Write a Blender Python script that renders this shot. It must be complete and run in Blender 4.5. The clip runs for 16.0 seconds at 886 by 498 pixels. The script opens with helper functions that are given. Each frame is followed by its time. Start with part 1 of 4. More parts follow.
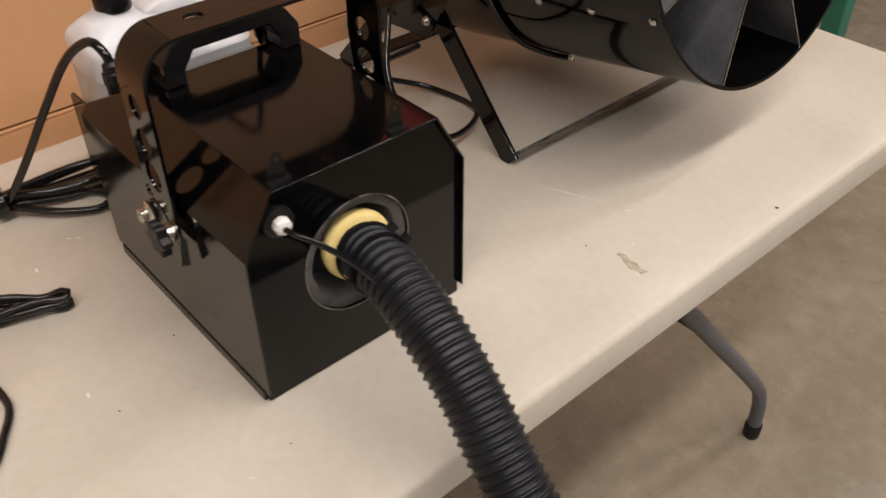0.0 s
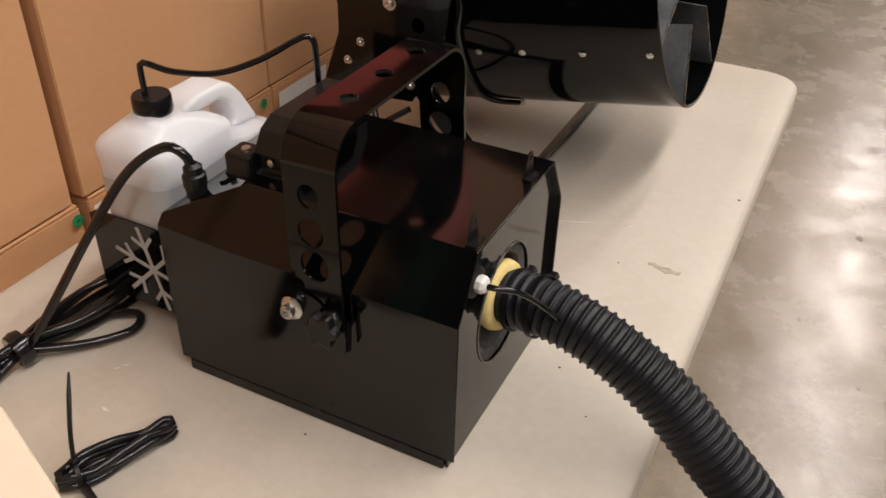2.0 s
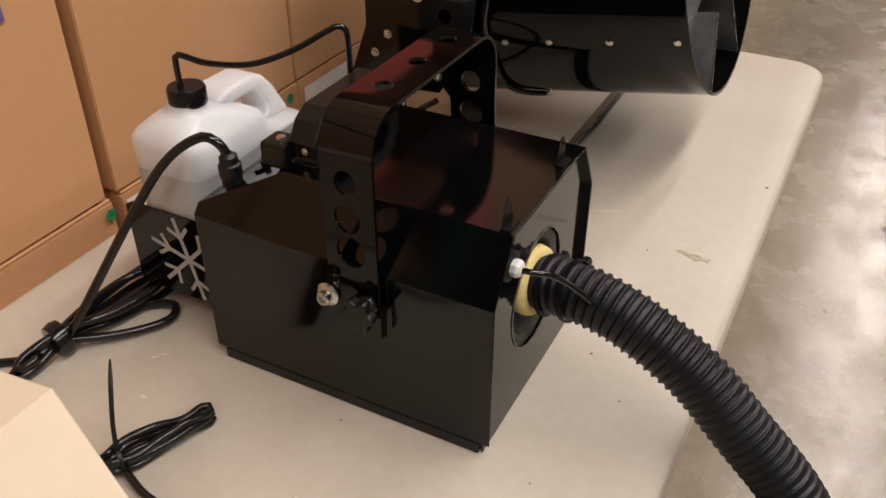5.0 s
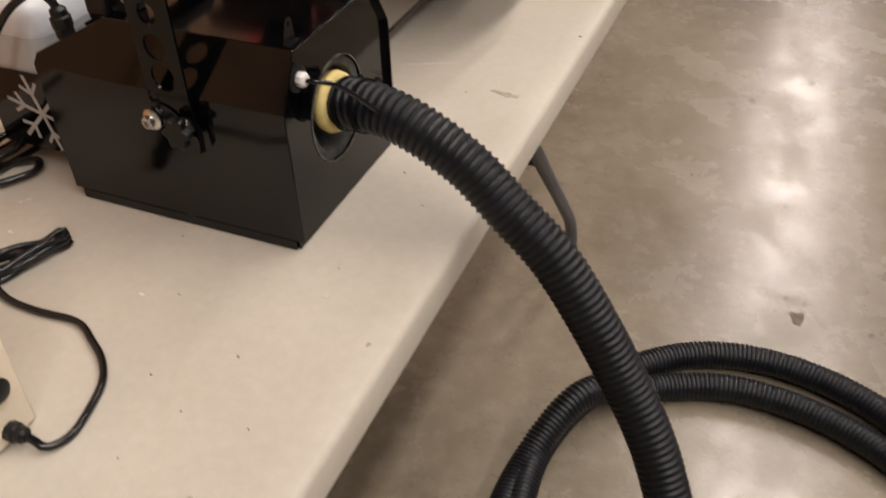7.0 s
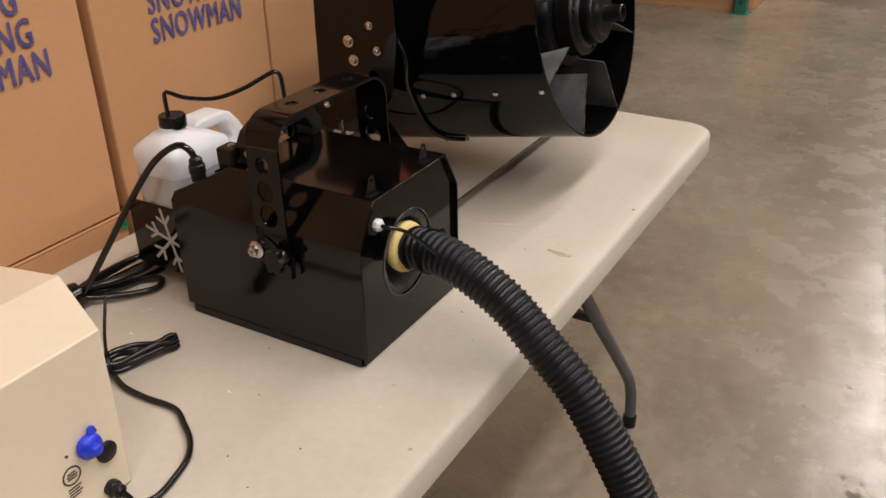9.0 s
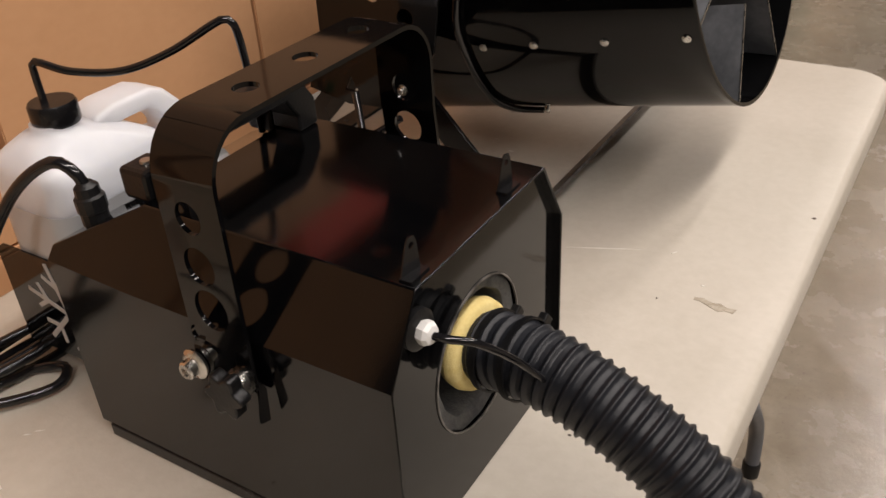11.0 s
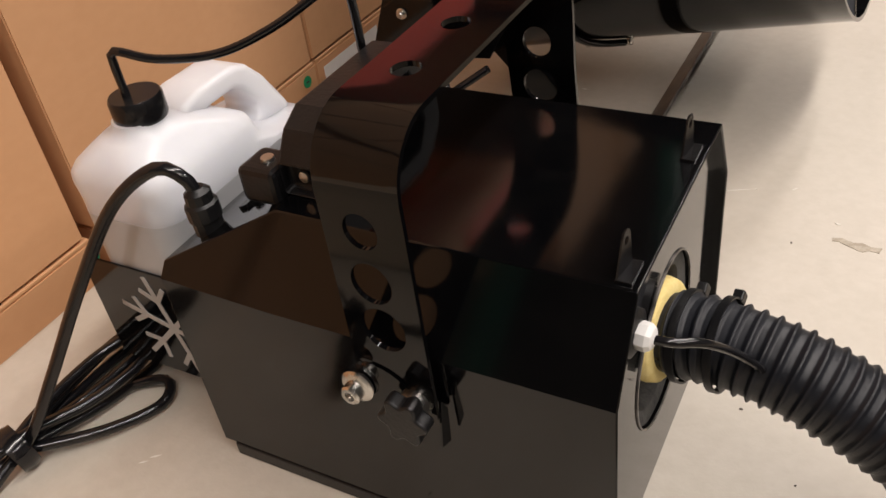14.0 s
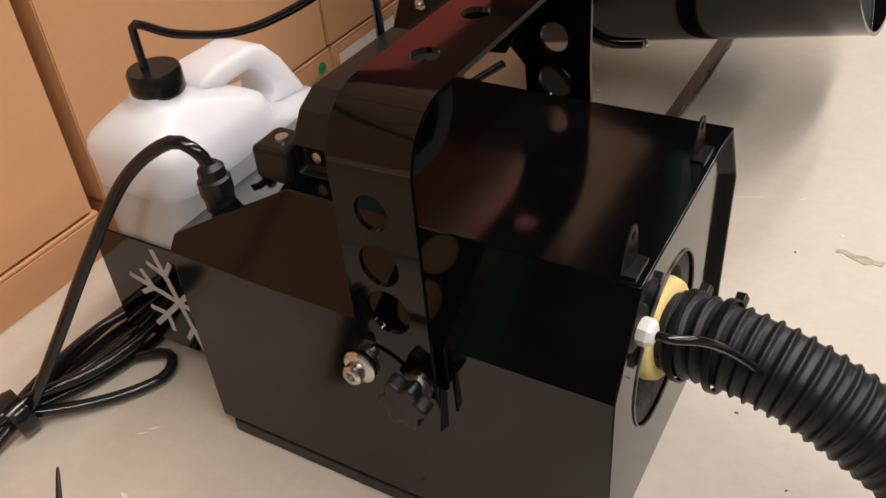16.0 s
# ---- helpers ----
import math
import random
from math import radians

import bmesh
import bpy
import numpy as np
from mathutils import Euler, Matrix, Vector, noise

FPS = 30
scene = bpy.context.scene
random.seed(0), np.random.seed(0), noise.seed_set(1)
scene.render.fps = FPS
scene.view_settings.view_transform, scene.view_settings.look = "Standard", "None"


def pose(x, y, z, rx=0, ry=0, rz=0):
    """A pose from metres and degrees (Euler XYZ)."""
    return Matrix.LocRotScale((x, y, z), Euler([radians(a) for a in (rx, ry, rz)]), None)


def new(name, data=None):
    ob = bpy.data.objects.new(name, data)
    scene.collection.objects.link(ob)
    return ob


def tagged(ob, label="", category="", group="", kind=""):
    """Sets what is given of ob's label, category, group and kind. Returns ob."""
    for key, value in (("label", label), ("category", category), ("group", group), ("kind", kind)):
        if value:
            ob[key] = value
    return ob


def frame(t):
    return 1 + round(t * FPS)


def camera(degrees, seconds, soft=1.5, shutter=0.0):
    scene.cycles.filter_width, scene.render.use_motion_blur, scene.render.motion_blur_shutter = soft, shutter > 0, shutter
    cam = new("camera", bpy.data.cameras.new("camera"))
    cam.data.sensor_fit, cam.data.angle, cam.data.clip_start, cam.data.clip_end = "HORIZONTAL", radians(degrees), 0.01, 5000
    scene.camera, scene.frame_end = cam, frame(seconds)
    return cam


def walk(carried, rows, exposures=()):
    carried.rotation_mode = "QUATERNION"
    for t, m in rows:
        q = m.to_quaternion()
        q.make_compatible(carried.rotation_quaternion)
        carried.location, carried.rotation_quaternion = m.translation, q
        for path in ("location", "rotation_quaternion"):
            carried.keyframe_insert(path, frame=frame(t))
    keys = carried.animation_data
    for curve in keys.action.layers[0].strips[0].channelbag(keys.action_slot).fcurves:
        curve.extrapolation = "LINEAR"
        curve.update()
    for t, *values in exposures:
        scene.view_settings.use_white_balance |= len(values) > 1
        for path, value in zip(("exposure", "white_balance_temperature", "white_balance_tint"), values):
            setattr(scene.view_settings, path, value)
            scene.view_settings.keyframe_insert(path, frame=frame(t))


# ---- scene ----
cam = camera(54.0, 16.0, shutter=0.3)
# seconds, eye (metres), turn (degrees)
PATH = [
    (0, 0.3830, 0.4733, 1.3740, 51.11, 0.32, 48.67),
    (0.5, 0.2987, 0.3254, 1.3862, 52.43, 1.01, 40.04),
    (1, 0.2117, 0.2928, 1.3877, 54.08, 1.25, 35.41),
    (1.5, 0.1439, 0.2333, 1.3859, 55.00, -0.56, 29.28),
    (2, 0.0945, 0.2059, 1.3807, 55.36, -1.09, 26.87),
    (2.5, 0.0825, 0.1856, 1.3824, 55.40, -0.27, 28.70),
    (3, 0.0824, 0.1864, 1.3812, 55.40, -0.15, 28.88),
    (3.5, 0.0775, 0.1973, 1.3782, 55.52, -0.34, 28.39),
    (6, 0.1210, 0.1559, 1.3660, 54.60, 1.24, 25.32),
    (6.5, 0.1961, 0.1262, 1.3567, 52.96, 2.20, 23.50),
    (7, 0.3134, 0.0737, 1.3566, 51.05, 1.51, 22.59),
    (7.5, 0.3973, 0.0021, 1.3564, 48.50, -0.17, 22.15),
    (8, 0.4193, -0.0196, 1.3567, 48.21, -0.68, 22.03),
    (8.5, 0.4347, -0.0364, 1.4119, 56.85, 0.08, 26.17),
    (9, 0.4352, -0.0472, 1.4190, 62.13, 1.10, 30.31),
    (9.5, 0.3385, 0.1078, 1.3248, 62.25, 1.25, 31.31),
    (10, 0.2381, 0.2568, 1.2691, 61.74, 1.66, 32.08),
    (12.5, -0.0014, 0.4371, 1.2694, 52.43, 5.96, 27.30),
    (13, -0.0302, 0.4266, 1.2743, 52.54, 6.64, 26.11),
    (13.5, -0.0364, 0.4162, 1.2713, 52.40, 6.80, 26.90),
    (14, -0.0383, 0.4134, 1.2716, 52.45, 6.81, 27.49),
    (14.5, -0.0389, 0.4127, 1.2728, 52.61, 6.68, 27.30),
    (15, -0.0379, 0.4136, 1.2723, 52.79, 6.42, 27.39),
    (15.5, -0.0342, 0.4150, 1.2712, 52.57, 5.71, 28.51),
    (16, -0.0373, 0.4048, 1.2707, 52.42, 4.46, 29.52),
]
walk(cam, [(t, pose(*p)) for t, *p in PATH], [(0.0, 0.20, 6280, 10), (6.0, 0.08, 6380, 10), (10.0, 0.12, 6280, 10), (12.5, 0.30, 6220, 10), (16.0, 0.33, 6230, 10)])

# ---------------------------------------------------------------- light
world = bpy.data.worlds.new("hall_air")
scene.world = world
world.use_nodes = True
world.node_tree.nodes["Background"].inputs[0].default_value = (1.0, 0.89, 0.82, 1)
world.node_tree.nodes["Background"].inputs[1].default_value = 0.10
LAMP_Z = 5.0
# The pair at x 4.4 is added fill light for the upright carton faces.
LAMPS = [(1.45, -1.4), (1.45, 2.1), (0.86, 5.7), (0.73, 9.3), (0.60, 12.9), (4.4, -1.0), (4.4, 3.2)]
LAMP_W = 108.0
LAMP_L = 3.5
for k, (lx, ly) in enumerate(LAMPS):
    ld = bpy.data.lights.new("ceiling_tube", "AREA")
    ld.shape, ld.size, ld.size_y = "RECTANGLE", 0.30, LAMP_L
    ld.energy, ld.color = LAMP_W, (1.0, 0.885, 0.80)
    lo = new("ceiling_tube", ld)
    lo.matrix_world = pose(lx, ly, LAMP_Z - 0.05)

# ---------------------------------------------------------------- materials


def rgb(c):
    return (c[0], c[1], c[2], 1.0)


def material(name, a, b=None, rough=(0.5, 0.6), metal=0.0, scale=8.0, fine=60.0, bump=0.0, bump_scale=120.0, spec=0.5,
             stretch=(1, 1, 1), coat=0.0, trans=0.0, sss=0.0, random=0.0, lo=0.35, hi=0.65):
    """Principled surface: two colours mixed by noise at two scales, rough range by noise, small relief."""
    m = bpy.data.materials.new(name)
    m.use_nodes = True
    nt = m.node_tree
    p = nt.nodes["Principled BSDF"]
    tc = nt.nodes.new("ShaderNodeTexCoord")
    mp = nt.nodes.new("ShaderNodeMapping")
    mp.inputs["Scale"].default_value = stretch
    nt.links.new(tc.outputs["Object"], mp.inputs["Vector"])
    n1 = nt.nodes.new("ShaderNodeTexNoise")
    n1.inputs["Scale"].default_value, n1.inputs["Detail"].default_value = scale, 5
    n2 = nt.nodes.new("ShaderNodeTexNoise")
    n2.inputs["Scale"].default_value, n2.inputs["Detail"].default_value = fine, 4
    for n in (n1, n2):
        nt.links.new(mp.outputs["Vector"], n.inputs["Vector"])
    add = nt.nodes.new("ShaderNodeMath")
    add.operation = "MULTIPLY_ADD"
    add.inputs[1].default_value, add.inputs[2].default_value = 0.35, 0.0
    nt.links.new(n2.outputs["Fac"], add.inputs[0])
    mix2 = nt.nodes.new("ShaderNodeMath")
    mix2.operation = "MULTIPLY_ADD"
    mix2.inputs[1].default_value = 0.65
    nt.links.new(n1.outputs["Fac"], mix2.inputs[0])
    nt.links.new(add.outputs[0], mix2.inputs[2])
    ramp = nt.nodes.new("ShaderNodeMapRange")
    ramp.inputs[1].default_value, ramp.inputs[2].default_value = lo, hi
    nt.links.new(mix2.outputs[0], ramp.inputs[0])
    col = nt.nodes.new("ShaderNodeMix")
    col.data_type = "RGBA"
    col.inputs[6].default_value, col.inputs[7].default_value = rgb(a), rgb(b or a)
    nt.links.new(ramp.outputs[0], col.inputs[0])
    out = col.outputs[2]
    if random:
        oi = nt.nodes.new("ShaderNodeObjectInfo")
        hv = nt.nodes.new("ShaderNodeHueSaturation")
        mr = nt.nodes.new("ShaderNodeMapRange")
        mr.inputs[3].default_value, mr.inputs[4].default_value = 1 - random, 1 + random
        nt.links.new(oi.outputs["Random"], mr.inputs[0])
        nt.links.new(mr.outputs[0], hv.inputs["Value"])
        nt.links.new(out, hv.inputs["Color"])
        out = hv.outputs[0]
    nt.links.new(out, p.inputs["Base Color"])
    rr = nt.nodes.new("ShaderNodeMapRange")
    rr.inputs[1].default_value, rr.inputs[2].default_value = 0.3, 0.7
    rr.inputs[3].default_value, rr.inputs[4].default_value = rough
    nt.links.new(n1.outputs["Fac"], rr.inputs[0])
    nt.links.new(rr.outputs[0], p.inputs["Roughness"])
    p.inputs["Metallic"].default_value = metal
    p.inputs["Specular IOR Level"].default_value = spec
    p.inputs["Coat Weight"].default_value = coat
    p.inputs["Transmission Weight"].default_value = trans
    if sss:
        p.inputs["Subsurface Weight"].default_value = sss
        p.inputs["Subsurface Radius"].default_value = (1.0, 1.0, 0.95)
        p.inputs["Subsurface Scale"].default_value = 0.05
    if bump:
        nb = nt.nodes.new("ShaderNodeTexNoise")
        nb.inputs["Scale"].default_value, nb.inputs["Detail"].default_value = bump_scale, 3
        nt.links.new(mp.outputs["Vector"], nb.inputs["Vector"])
        bp = nt.nodes.new("ShaderNodeBump")
        bp.inputs["Strength"].default_value, bp.inputs["Distance"].default_value = bump, 0.002
        nt.links.new(nb.outputs["Fac"], bp.inputs["Height"])
        nt.links.new(bp.outputs[0], p.inputs["Normal"])
    return m


GLOSS = material("black_gloss_paint", (0.0016, 0.0016, 0.0020), (0.0034, 0.0034, 0.0036), (0.05, 0.085), scale=14, bump=0.03, bump_scale=30, spec=0.30)
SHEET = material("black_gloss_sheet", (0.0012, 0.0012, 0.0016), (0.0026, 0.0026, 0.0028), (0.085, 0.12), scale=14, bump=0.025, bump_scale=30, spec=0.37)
SATIN = material("black_satin_paint", (0.005, 0.005, 0.006), (0.011, 0.0105, 0.0105), (0.18, 0.30), scale=14, bump=0.05, bump_scale=60, spec=0.32)
PLASTIC = material("black_moulded_plastic", (0.0045, 0.0045, 0.0052), (0.009, 0.0088, 0.009), (0.32, 0.45), scale=20, bump=0.15, bump_scale=400, spec=0.35)
RUBBER = material("black_cable_rubber", (0.005, 0.005, 0.006), (0.010, 0.0095, 0.0105), (0.10, 0.2), scale=30)
HOSE = material("black_hose_plastic", (0.0058, 0.0066, 0.0092), (0.0115, 0.0128, 0.0168), (0.34, 0.5), scale=22, fine=180, bump=0.08, bump_scale=500, spec=0.35)
STEEL = material("zinc_steel", (0.55, 0.53, 0.5), (0.72, 0.70, 0.66), (0.2, 0.35), metal=1.0, scale=40)
CUT = material("bare_cut_edge", (0.06, 0.056, 0.05), (0.30, 0.28, 0.26), (0.35, 0.5), metal=0.6, scale=60)
GALV = material("galvanised_vane", (0.30, 0.315, 0.34), (0.50, 0.515, 0.55), (0.30, 0.5), metal=0.7, scale=18, fine=130)
TABLE = material("moulded_table_plastic", (0.515, 0.470, 0.395), (0.59, 0.543, 0.468), (0.42, 0.55), scale=5, fine=90, bump=0.12, bump_scale=260, spec=0.32)
GREYSTEEL = material("grey_powder_coat", (0.07, 0.075, 0.09), (0.10, 0.105, 0.12), (0.35, 0.5), scale=20)
FOAM = material("yellow_foam", (0.72, 0.56, 0.20), (0.82, 0.68, 0.30), (0.85, 0.95), scale=60, fine=300, bump=0.5, bump_scale=700)
GREYFOAM = material("grey_felt", (0.05, 0.05, 0.052), (0.12, 0.118, 0.112), (0.8, 0.95), scale=70, fine=350, bump=0.6, bump_scale=700)
WHITE = material("white_nylon", (0.78, 0.77, 0.74), (0.85, 0.84, 0.82), (0.35, 0.5), scale=30)
JUG = material("milky_polyethylene", (0.72, 0.738, 0.782), (0.77, 0.788, 0.822), (0.28, 0.4), scale=9, sss=0.8, bump=0.05, bump_scale=60)
LIQUID = material("jug_filled_part", (0.45, 0.458, 0.468), (0.49, 0.498, 0.508), (0.28, 0.4), scale=9, sss=0.05)
BEIGE = material("beige_enamel", (0.74, 0.64, 0.49), (0.79, 0.70, 0.55), (0.3, 0.42), scale=6, bump=0.04, bump_scale=60)
BLUE = material("blue_plastic", (0.01, 0.03, 0.55), (0.02, 0.05, 0.7), (0.3, 0.4), scale=20)
PRINT = material("blue_carton_ink", (0.075, 0.075, 0.26), (0.19, 0.135, 0.24), (0.6, 0.75), scale=50, fine=300, lo=0.40, hi=0.72)
PAPER = material("white_label_paper", (0.78, 0.76, 0.72), (0.83, 0.81, 0.78), (0.6, 0.7), scale=10)
INK = material("black_label_ink", (0.02, 0.02, 0.02), (0.03, 0.03, 0.03), (0.5, 0.6))
GREENDOT = material("green_sticker", (0.0, 0.20, 0.07), (0.01, 0.28, 0.11), (0.5, 0.6), scale=60)
RACKGREEN = material("green_rack_paint", (0.015, 0.13, 0.09), (0.03, 0.18, 0.13), (0.4, 0.55), scale=8)
CARD = material("corrugated_cardboard", (0.545, 0.290, 0.136), (0.625, 0.346, 0.175), (0.65, 0.8), scale=2.2, fine=55, bump=0.035, bump_scale=90, stretch=(1, 1, 1.6), lo=0.25, hi=0.75, random=0.05)
CARDEDGE = material("cardboard_cut_edge", (0.40, 0.24, 0.12), (0.48, 0.30, 0.16), (0.7, 0.85), scale=60)
STAIN = material("dirty_tape_residue", (0.30, 0.25, 0.18), (0.50, 0.445, 0.36), (0.5, 0.7), scale=90, fine=300)
SPECK = material("dark_grit", (0.05, 0.04, 0.03), (0.10, 0.08, 0.06), (0.6, 0.8), scale=60)
CHIP = material("pale_scuff", (0.72, 0.69, 0.63), (0.80, 0.78, 0.72), (0.4, 0.5), scale=60)
REDSTANDIN = material("red_standin_plastic", (0.80, 0.055, 0.02), (0.85, 0.075, 0.03), (0.4, 0.55), scale=8)
FLAKELIGHT = material("pale_cutout_light", (0.36, 0.355, 0.35), (0.44, 0.43, 0.42), (0.4, 0.55), scale=40)
PIT = material("dark_concrete_pit", (0.12, 0.10, 0.08), (0.19, 0.165, 0.135), (0.7, 0.9), scale=40)
SPILL = material("brown_spill", (0.14, 0.10, 0.075), (0.19, 0.145, 0.11), (0.35, 0.5), scale=6)
WALLP = material("hall_wall_paint", (0.13, 0.122, 0.115), (0.17, 0.162, 0.155), (0.7, 0.85), scale=2)
CEILP = material("hall_ceiling", (0.10, 0.096, 0.092), (0.13, 0.126, 0.122), (0.8, 0.9), scale=2)


def concrete():
    """Trowelled floor slab: broad tone, dark mottling, pale worn flecks, uneven polish and slight waves."""
    m = bpy.data.materials.new("polished_concrete")
    m.use_nodes = True
    nt = m.node_tree
    p = nt.nodes["Principled BSDF"]
    tc = nt.nodes.new("ShaderNodeTexCoord")
    mp = nt.nodes.new("ShaderNodeMapping")
    mp.inputs["Location"].default_value = (3.3, 1.7, 0.41)
    nt.links.new(tc.outputs["Object"], mp.inputs["Vector"])

    def cloud(scale, detail, rough, lo, hi, to_lo=0.0, to_hi=1.0):
        n = nt.nodes.new("ShaderNodeTexNoise")
        n.inputs["Scale"].default_value, n.inputs["Detail"].default_value, n.inputs["Roughness"].default_value = scale, detail, rough
        nt.links.new(mp.outputs["Vector"], n.inputs["Vector"])
        r = nt.nodes.new("ShaderNodeMapRange")
        r.inputs[1].default_value, r.inputs[2].default_value = lo, hi
        r.inputs[3].default_value, r.inputs[4].default_value = to_lo, to_hi
        nt.links.new(n.outputs["Fac"], r.inputs[0])
        return r.outputs[0]

    def blend(fac, under, over):
        mx = nt.nodes.new("ShaderNodeMix")
        mx.data_type = "RGBA"
        nt.links.new(fac, mx.inputs[0])
        if isinstance(under, tuple):
            mx.inputs[6].default_value = rgb(under)
        else:
            nt.links.new(under, mx.inputs[6])
        mx.inputs[7].default_value = rgb(over)
        return mx.outputs[2]
    c = blend(cloud(1.6, 6, 0.6, 0.32, 0.68), (0.190, 0.158, 0.116), (0.285, 0.243, 0.182))
    c = blend(cloud(7.0, 7, 0.62, 0.42, 0.86, 0.0, 0.52), c, (0.128, 0.101, 0.071))
    c = blend(cloud(26.0, 5, 0.55, 0.45, 0.85, 0.0, 0.40), c, (0.375, 0.330, 0.262))
    c = blend(cloud(120.0, 3, 0.6, 0.60, 0.72, 0.0, 0.45), c, (0.12, 0.098, 0.072))
    nt.links.new(c, p.inputs["Base Color"])
    nt.links.new(cloud(5.0, 7, 0.65, 0.36, 0.66, 0.17, 0.36), p.inputs["Roughness"])
    p.inputs["Specular IOR Level"].default_value = 0.62
    b1 = nt.nodes.new("ShaderNodeBump")
    b1.inputs["Strength"].default_value, b1.inputs["Distance"].default_value = 0.20, 0.003
    nt.links.new(cloud(16.0, 5, 0.6, 0.2, 0.8), b1.inputs["Height"])
    b2 = nt.nodes.new("ShaderNodeBump")
    b2.inputs["Strength"].default_value, b2.inputs["Distance"].default_value = 0.15, 0.0012
    nt.links.new(cloud(140.0, 4, 0.6, 0.2, 0.8), b2.inputs["Height"])
    nt.links.new(b1.outputs[0], b2.inputs["Normal"])
    nt.links.new(b2.outputs[0], p.inputs["Normal"])
    return m


CONCRETE = concrete()

# ---------------------------------------------------------------- mesh helpers


def part(name, bm, mat, parent=None, label="", smooth=False, angle=40, bevel=0.0, seg=2):
    """One mesh object from a bmesh, under a thing or a part."""
    bmesh.ops.recalc_face_normals(bm, faces=bm.faces[:])
    me = bpy.data.meshes.new(name)
    bm.to_mesh(me)
    bm.free()
    me.materials.append(mat)
    if smooth:
        me.polygons.foreach_set("use_smooth", [True] * len(me.polygons))
        me.set_sharp_from_angle(angle=radians(angle))
    ob = new(name, me)
    if parent:
        ob.parent = parent
    if label:
        ob["label"] = label
    if bevel:
        b = ob.modifiers.new("edge", "BEVEL")
        b.width, b.segments, b.limit_method, b.angle_limit = bevel, seg, "ANGLE", radians(35)
        b.harden_normals = False
    return ob


def thing(name, at, label, category, group="", rz=0.0):
    ob = new(name)
    ob.empty_display_size = 0.05
    ob.matrix_world = pose(*at, 0, 0, rz)
    return tagged(ob, label, category, group)


def box(x0, x1, y0, y1, z0, z1, bm=None):
    bm = bm or bmesh.new()
    r = bmesh.ops.create_cube(bm, size=1)
    bmesh.ops.transform(bm, matrix=Matrix.LocRotScale(((x0 + x1) / 2, (y0 + y1) / 2, (z0 + z1) / 2), None, (abs(x1 - x0), abs(y1 - y0), abs(z1 - z0))), verts=r["verts"])
    return bm


def slab(outline, d, bm=None, m=None):
    """A flat outline (u, v) thickened by d along w; m turns (u, v, w) into place."""
    bm = bm or bmesh.new()
    m = m or Matrix()
    a = [bm.verts.new(m @ Vector((u, v, 0))) for u, v in outline]
    b = [bm.verts.new(m @ Vector((u, v, d))) for u, v in outline]
    n = len(a)
    bm.faces.new(a[::-1])
    bm.faces.new(b)
    for i in range(n):
        j = (i + 1) % n
        bm.faces.new((a[i], a[j], b[j], b[i]))
    return bm


def holed(outline, holes, d, m=None):
    """A flat plate with round or shaped holes through it, d thick."""
    bm = bmesh.new()
    m = m or Matrix()
    edges = []
    for loop in [outline] + holes:
        vs = [bm.verts.new((u, v, 0)) for u, v in loop]
        edges += [bm.edges.new((vs[i], vs[(i + 1) % len(vs)])) for i in range(len(vs))]
    bmesh.ops.triangle_fill(bm, edges=edges, use_beauty=True, use_dissolve=False, normal=(0, 0, 1))
    ext = bmesh.ops.extrude_face_region(bm, geom=bm.faces[:])
    bmesh.ops.translate(bm, verts=[e for e in ext["geom"] if isinstance(e, bmesh.types.BMVert)], vec=(0, 0, d))
    bmesh.ops.transform(bm, matrix=m, verts=bm.verts[:])
    return bm


def circle(u, v, r, n=28, squash=1.0, turn=0.0):
    return [(u + r * math.cos(turn + 2 * math.pi * i / n), v + r * squash * math.sin(turn + 2 * math.pi * i / n)) for i in range(n)]


def round_rect(x0, x1, y0, y1, r, n=6):
    out = []
    for cx, cy, a in ((x1 - r, y1 - r, 0), (x0 + r, y1 - r, 90), (x0 + r, y0 + r, 180), (x1 - r, y0 + r, 270)):
        out += [(cx + r * math.cos(radians(a + 90 * i / n)), cy + r * math.sin(radians(a + 90 * i / n))) for i in range(n + 1)]
    return out


def lathe(profile, n=32, m=None, bm=None):
    """Rings of (radius, height) round the local z axis."""
    bm = bm or bmesh.new()
    m = m or Matrix()
    rings = []
    for r, z in profile:
        if r < 1e-6:
            rings.append([bm.verts.new(m @ Vector((0, 0, z)))])
        else:
            rings.append([bm.verts.new(m @ Vector((r * math.cos(2 * math.pi * i / n), r * math.sin(2 * math.pi * i / n), z))) for i in range(n)])
    for a, b in zip(rings, rings[1:]):
        for i in range(n):
            j = (i + 1) % n
            if len(a) == 1 and len(b) == 1:
                continue
            if len(a) == 1:
                bm.faces.new((a[0], b[i], b[j]))
            elif len(b) == 1:
                bm.faces.new((a[i], a[j], b[0]))
            else:
                bm.faces.new((a[i], a[j], b[j], b[i]))
    return bm


def along(pts, step):
    """Points at even steps on a Catmull-Rom curve through pts."""
    P = [Vector(p) for p in pts]
    P = [2 * P[0] - P[1]] + P + [2 * P[-1] - P[-2]]
    fine = []
    for i in range(1, len(P) - 2):
        a, b, c, d = P[i - 1:i + 3]
        for k in range(24):
            u = k / 24
            fine.append(0.5 * (2 * b + (c - a) * u + (2 * a - 5 * b + 4 * c - d) * u * u + (3 * b - a - 3 * c + d) * u ** 3))
    fine.append(P[-2])
    out, run = [fine[0]], 0.0
    for a, b in zip(fine, fine[1:]):
        length = (b - a).length
        while run + length >= step:
            a = a.lerp(b, (step - run) / length)
            out.append(a)
            length = (b - a).length
            run = 0.0
        run += length
    out.append(fine[-1])
    return out


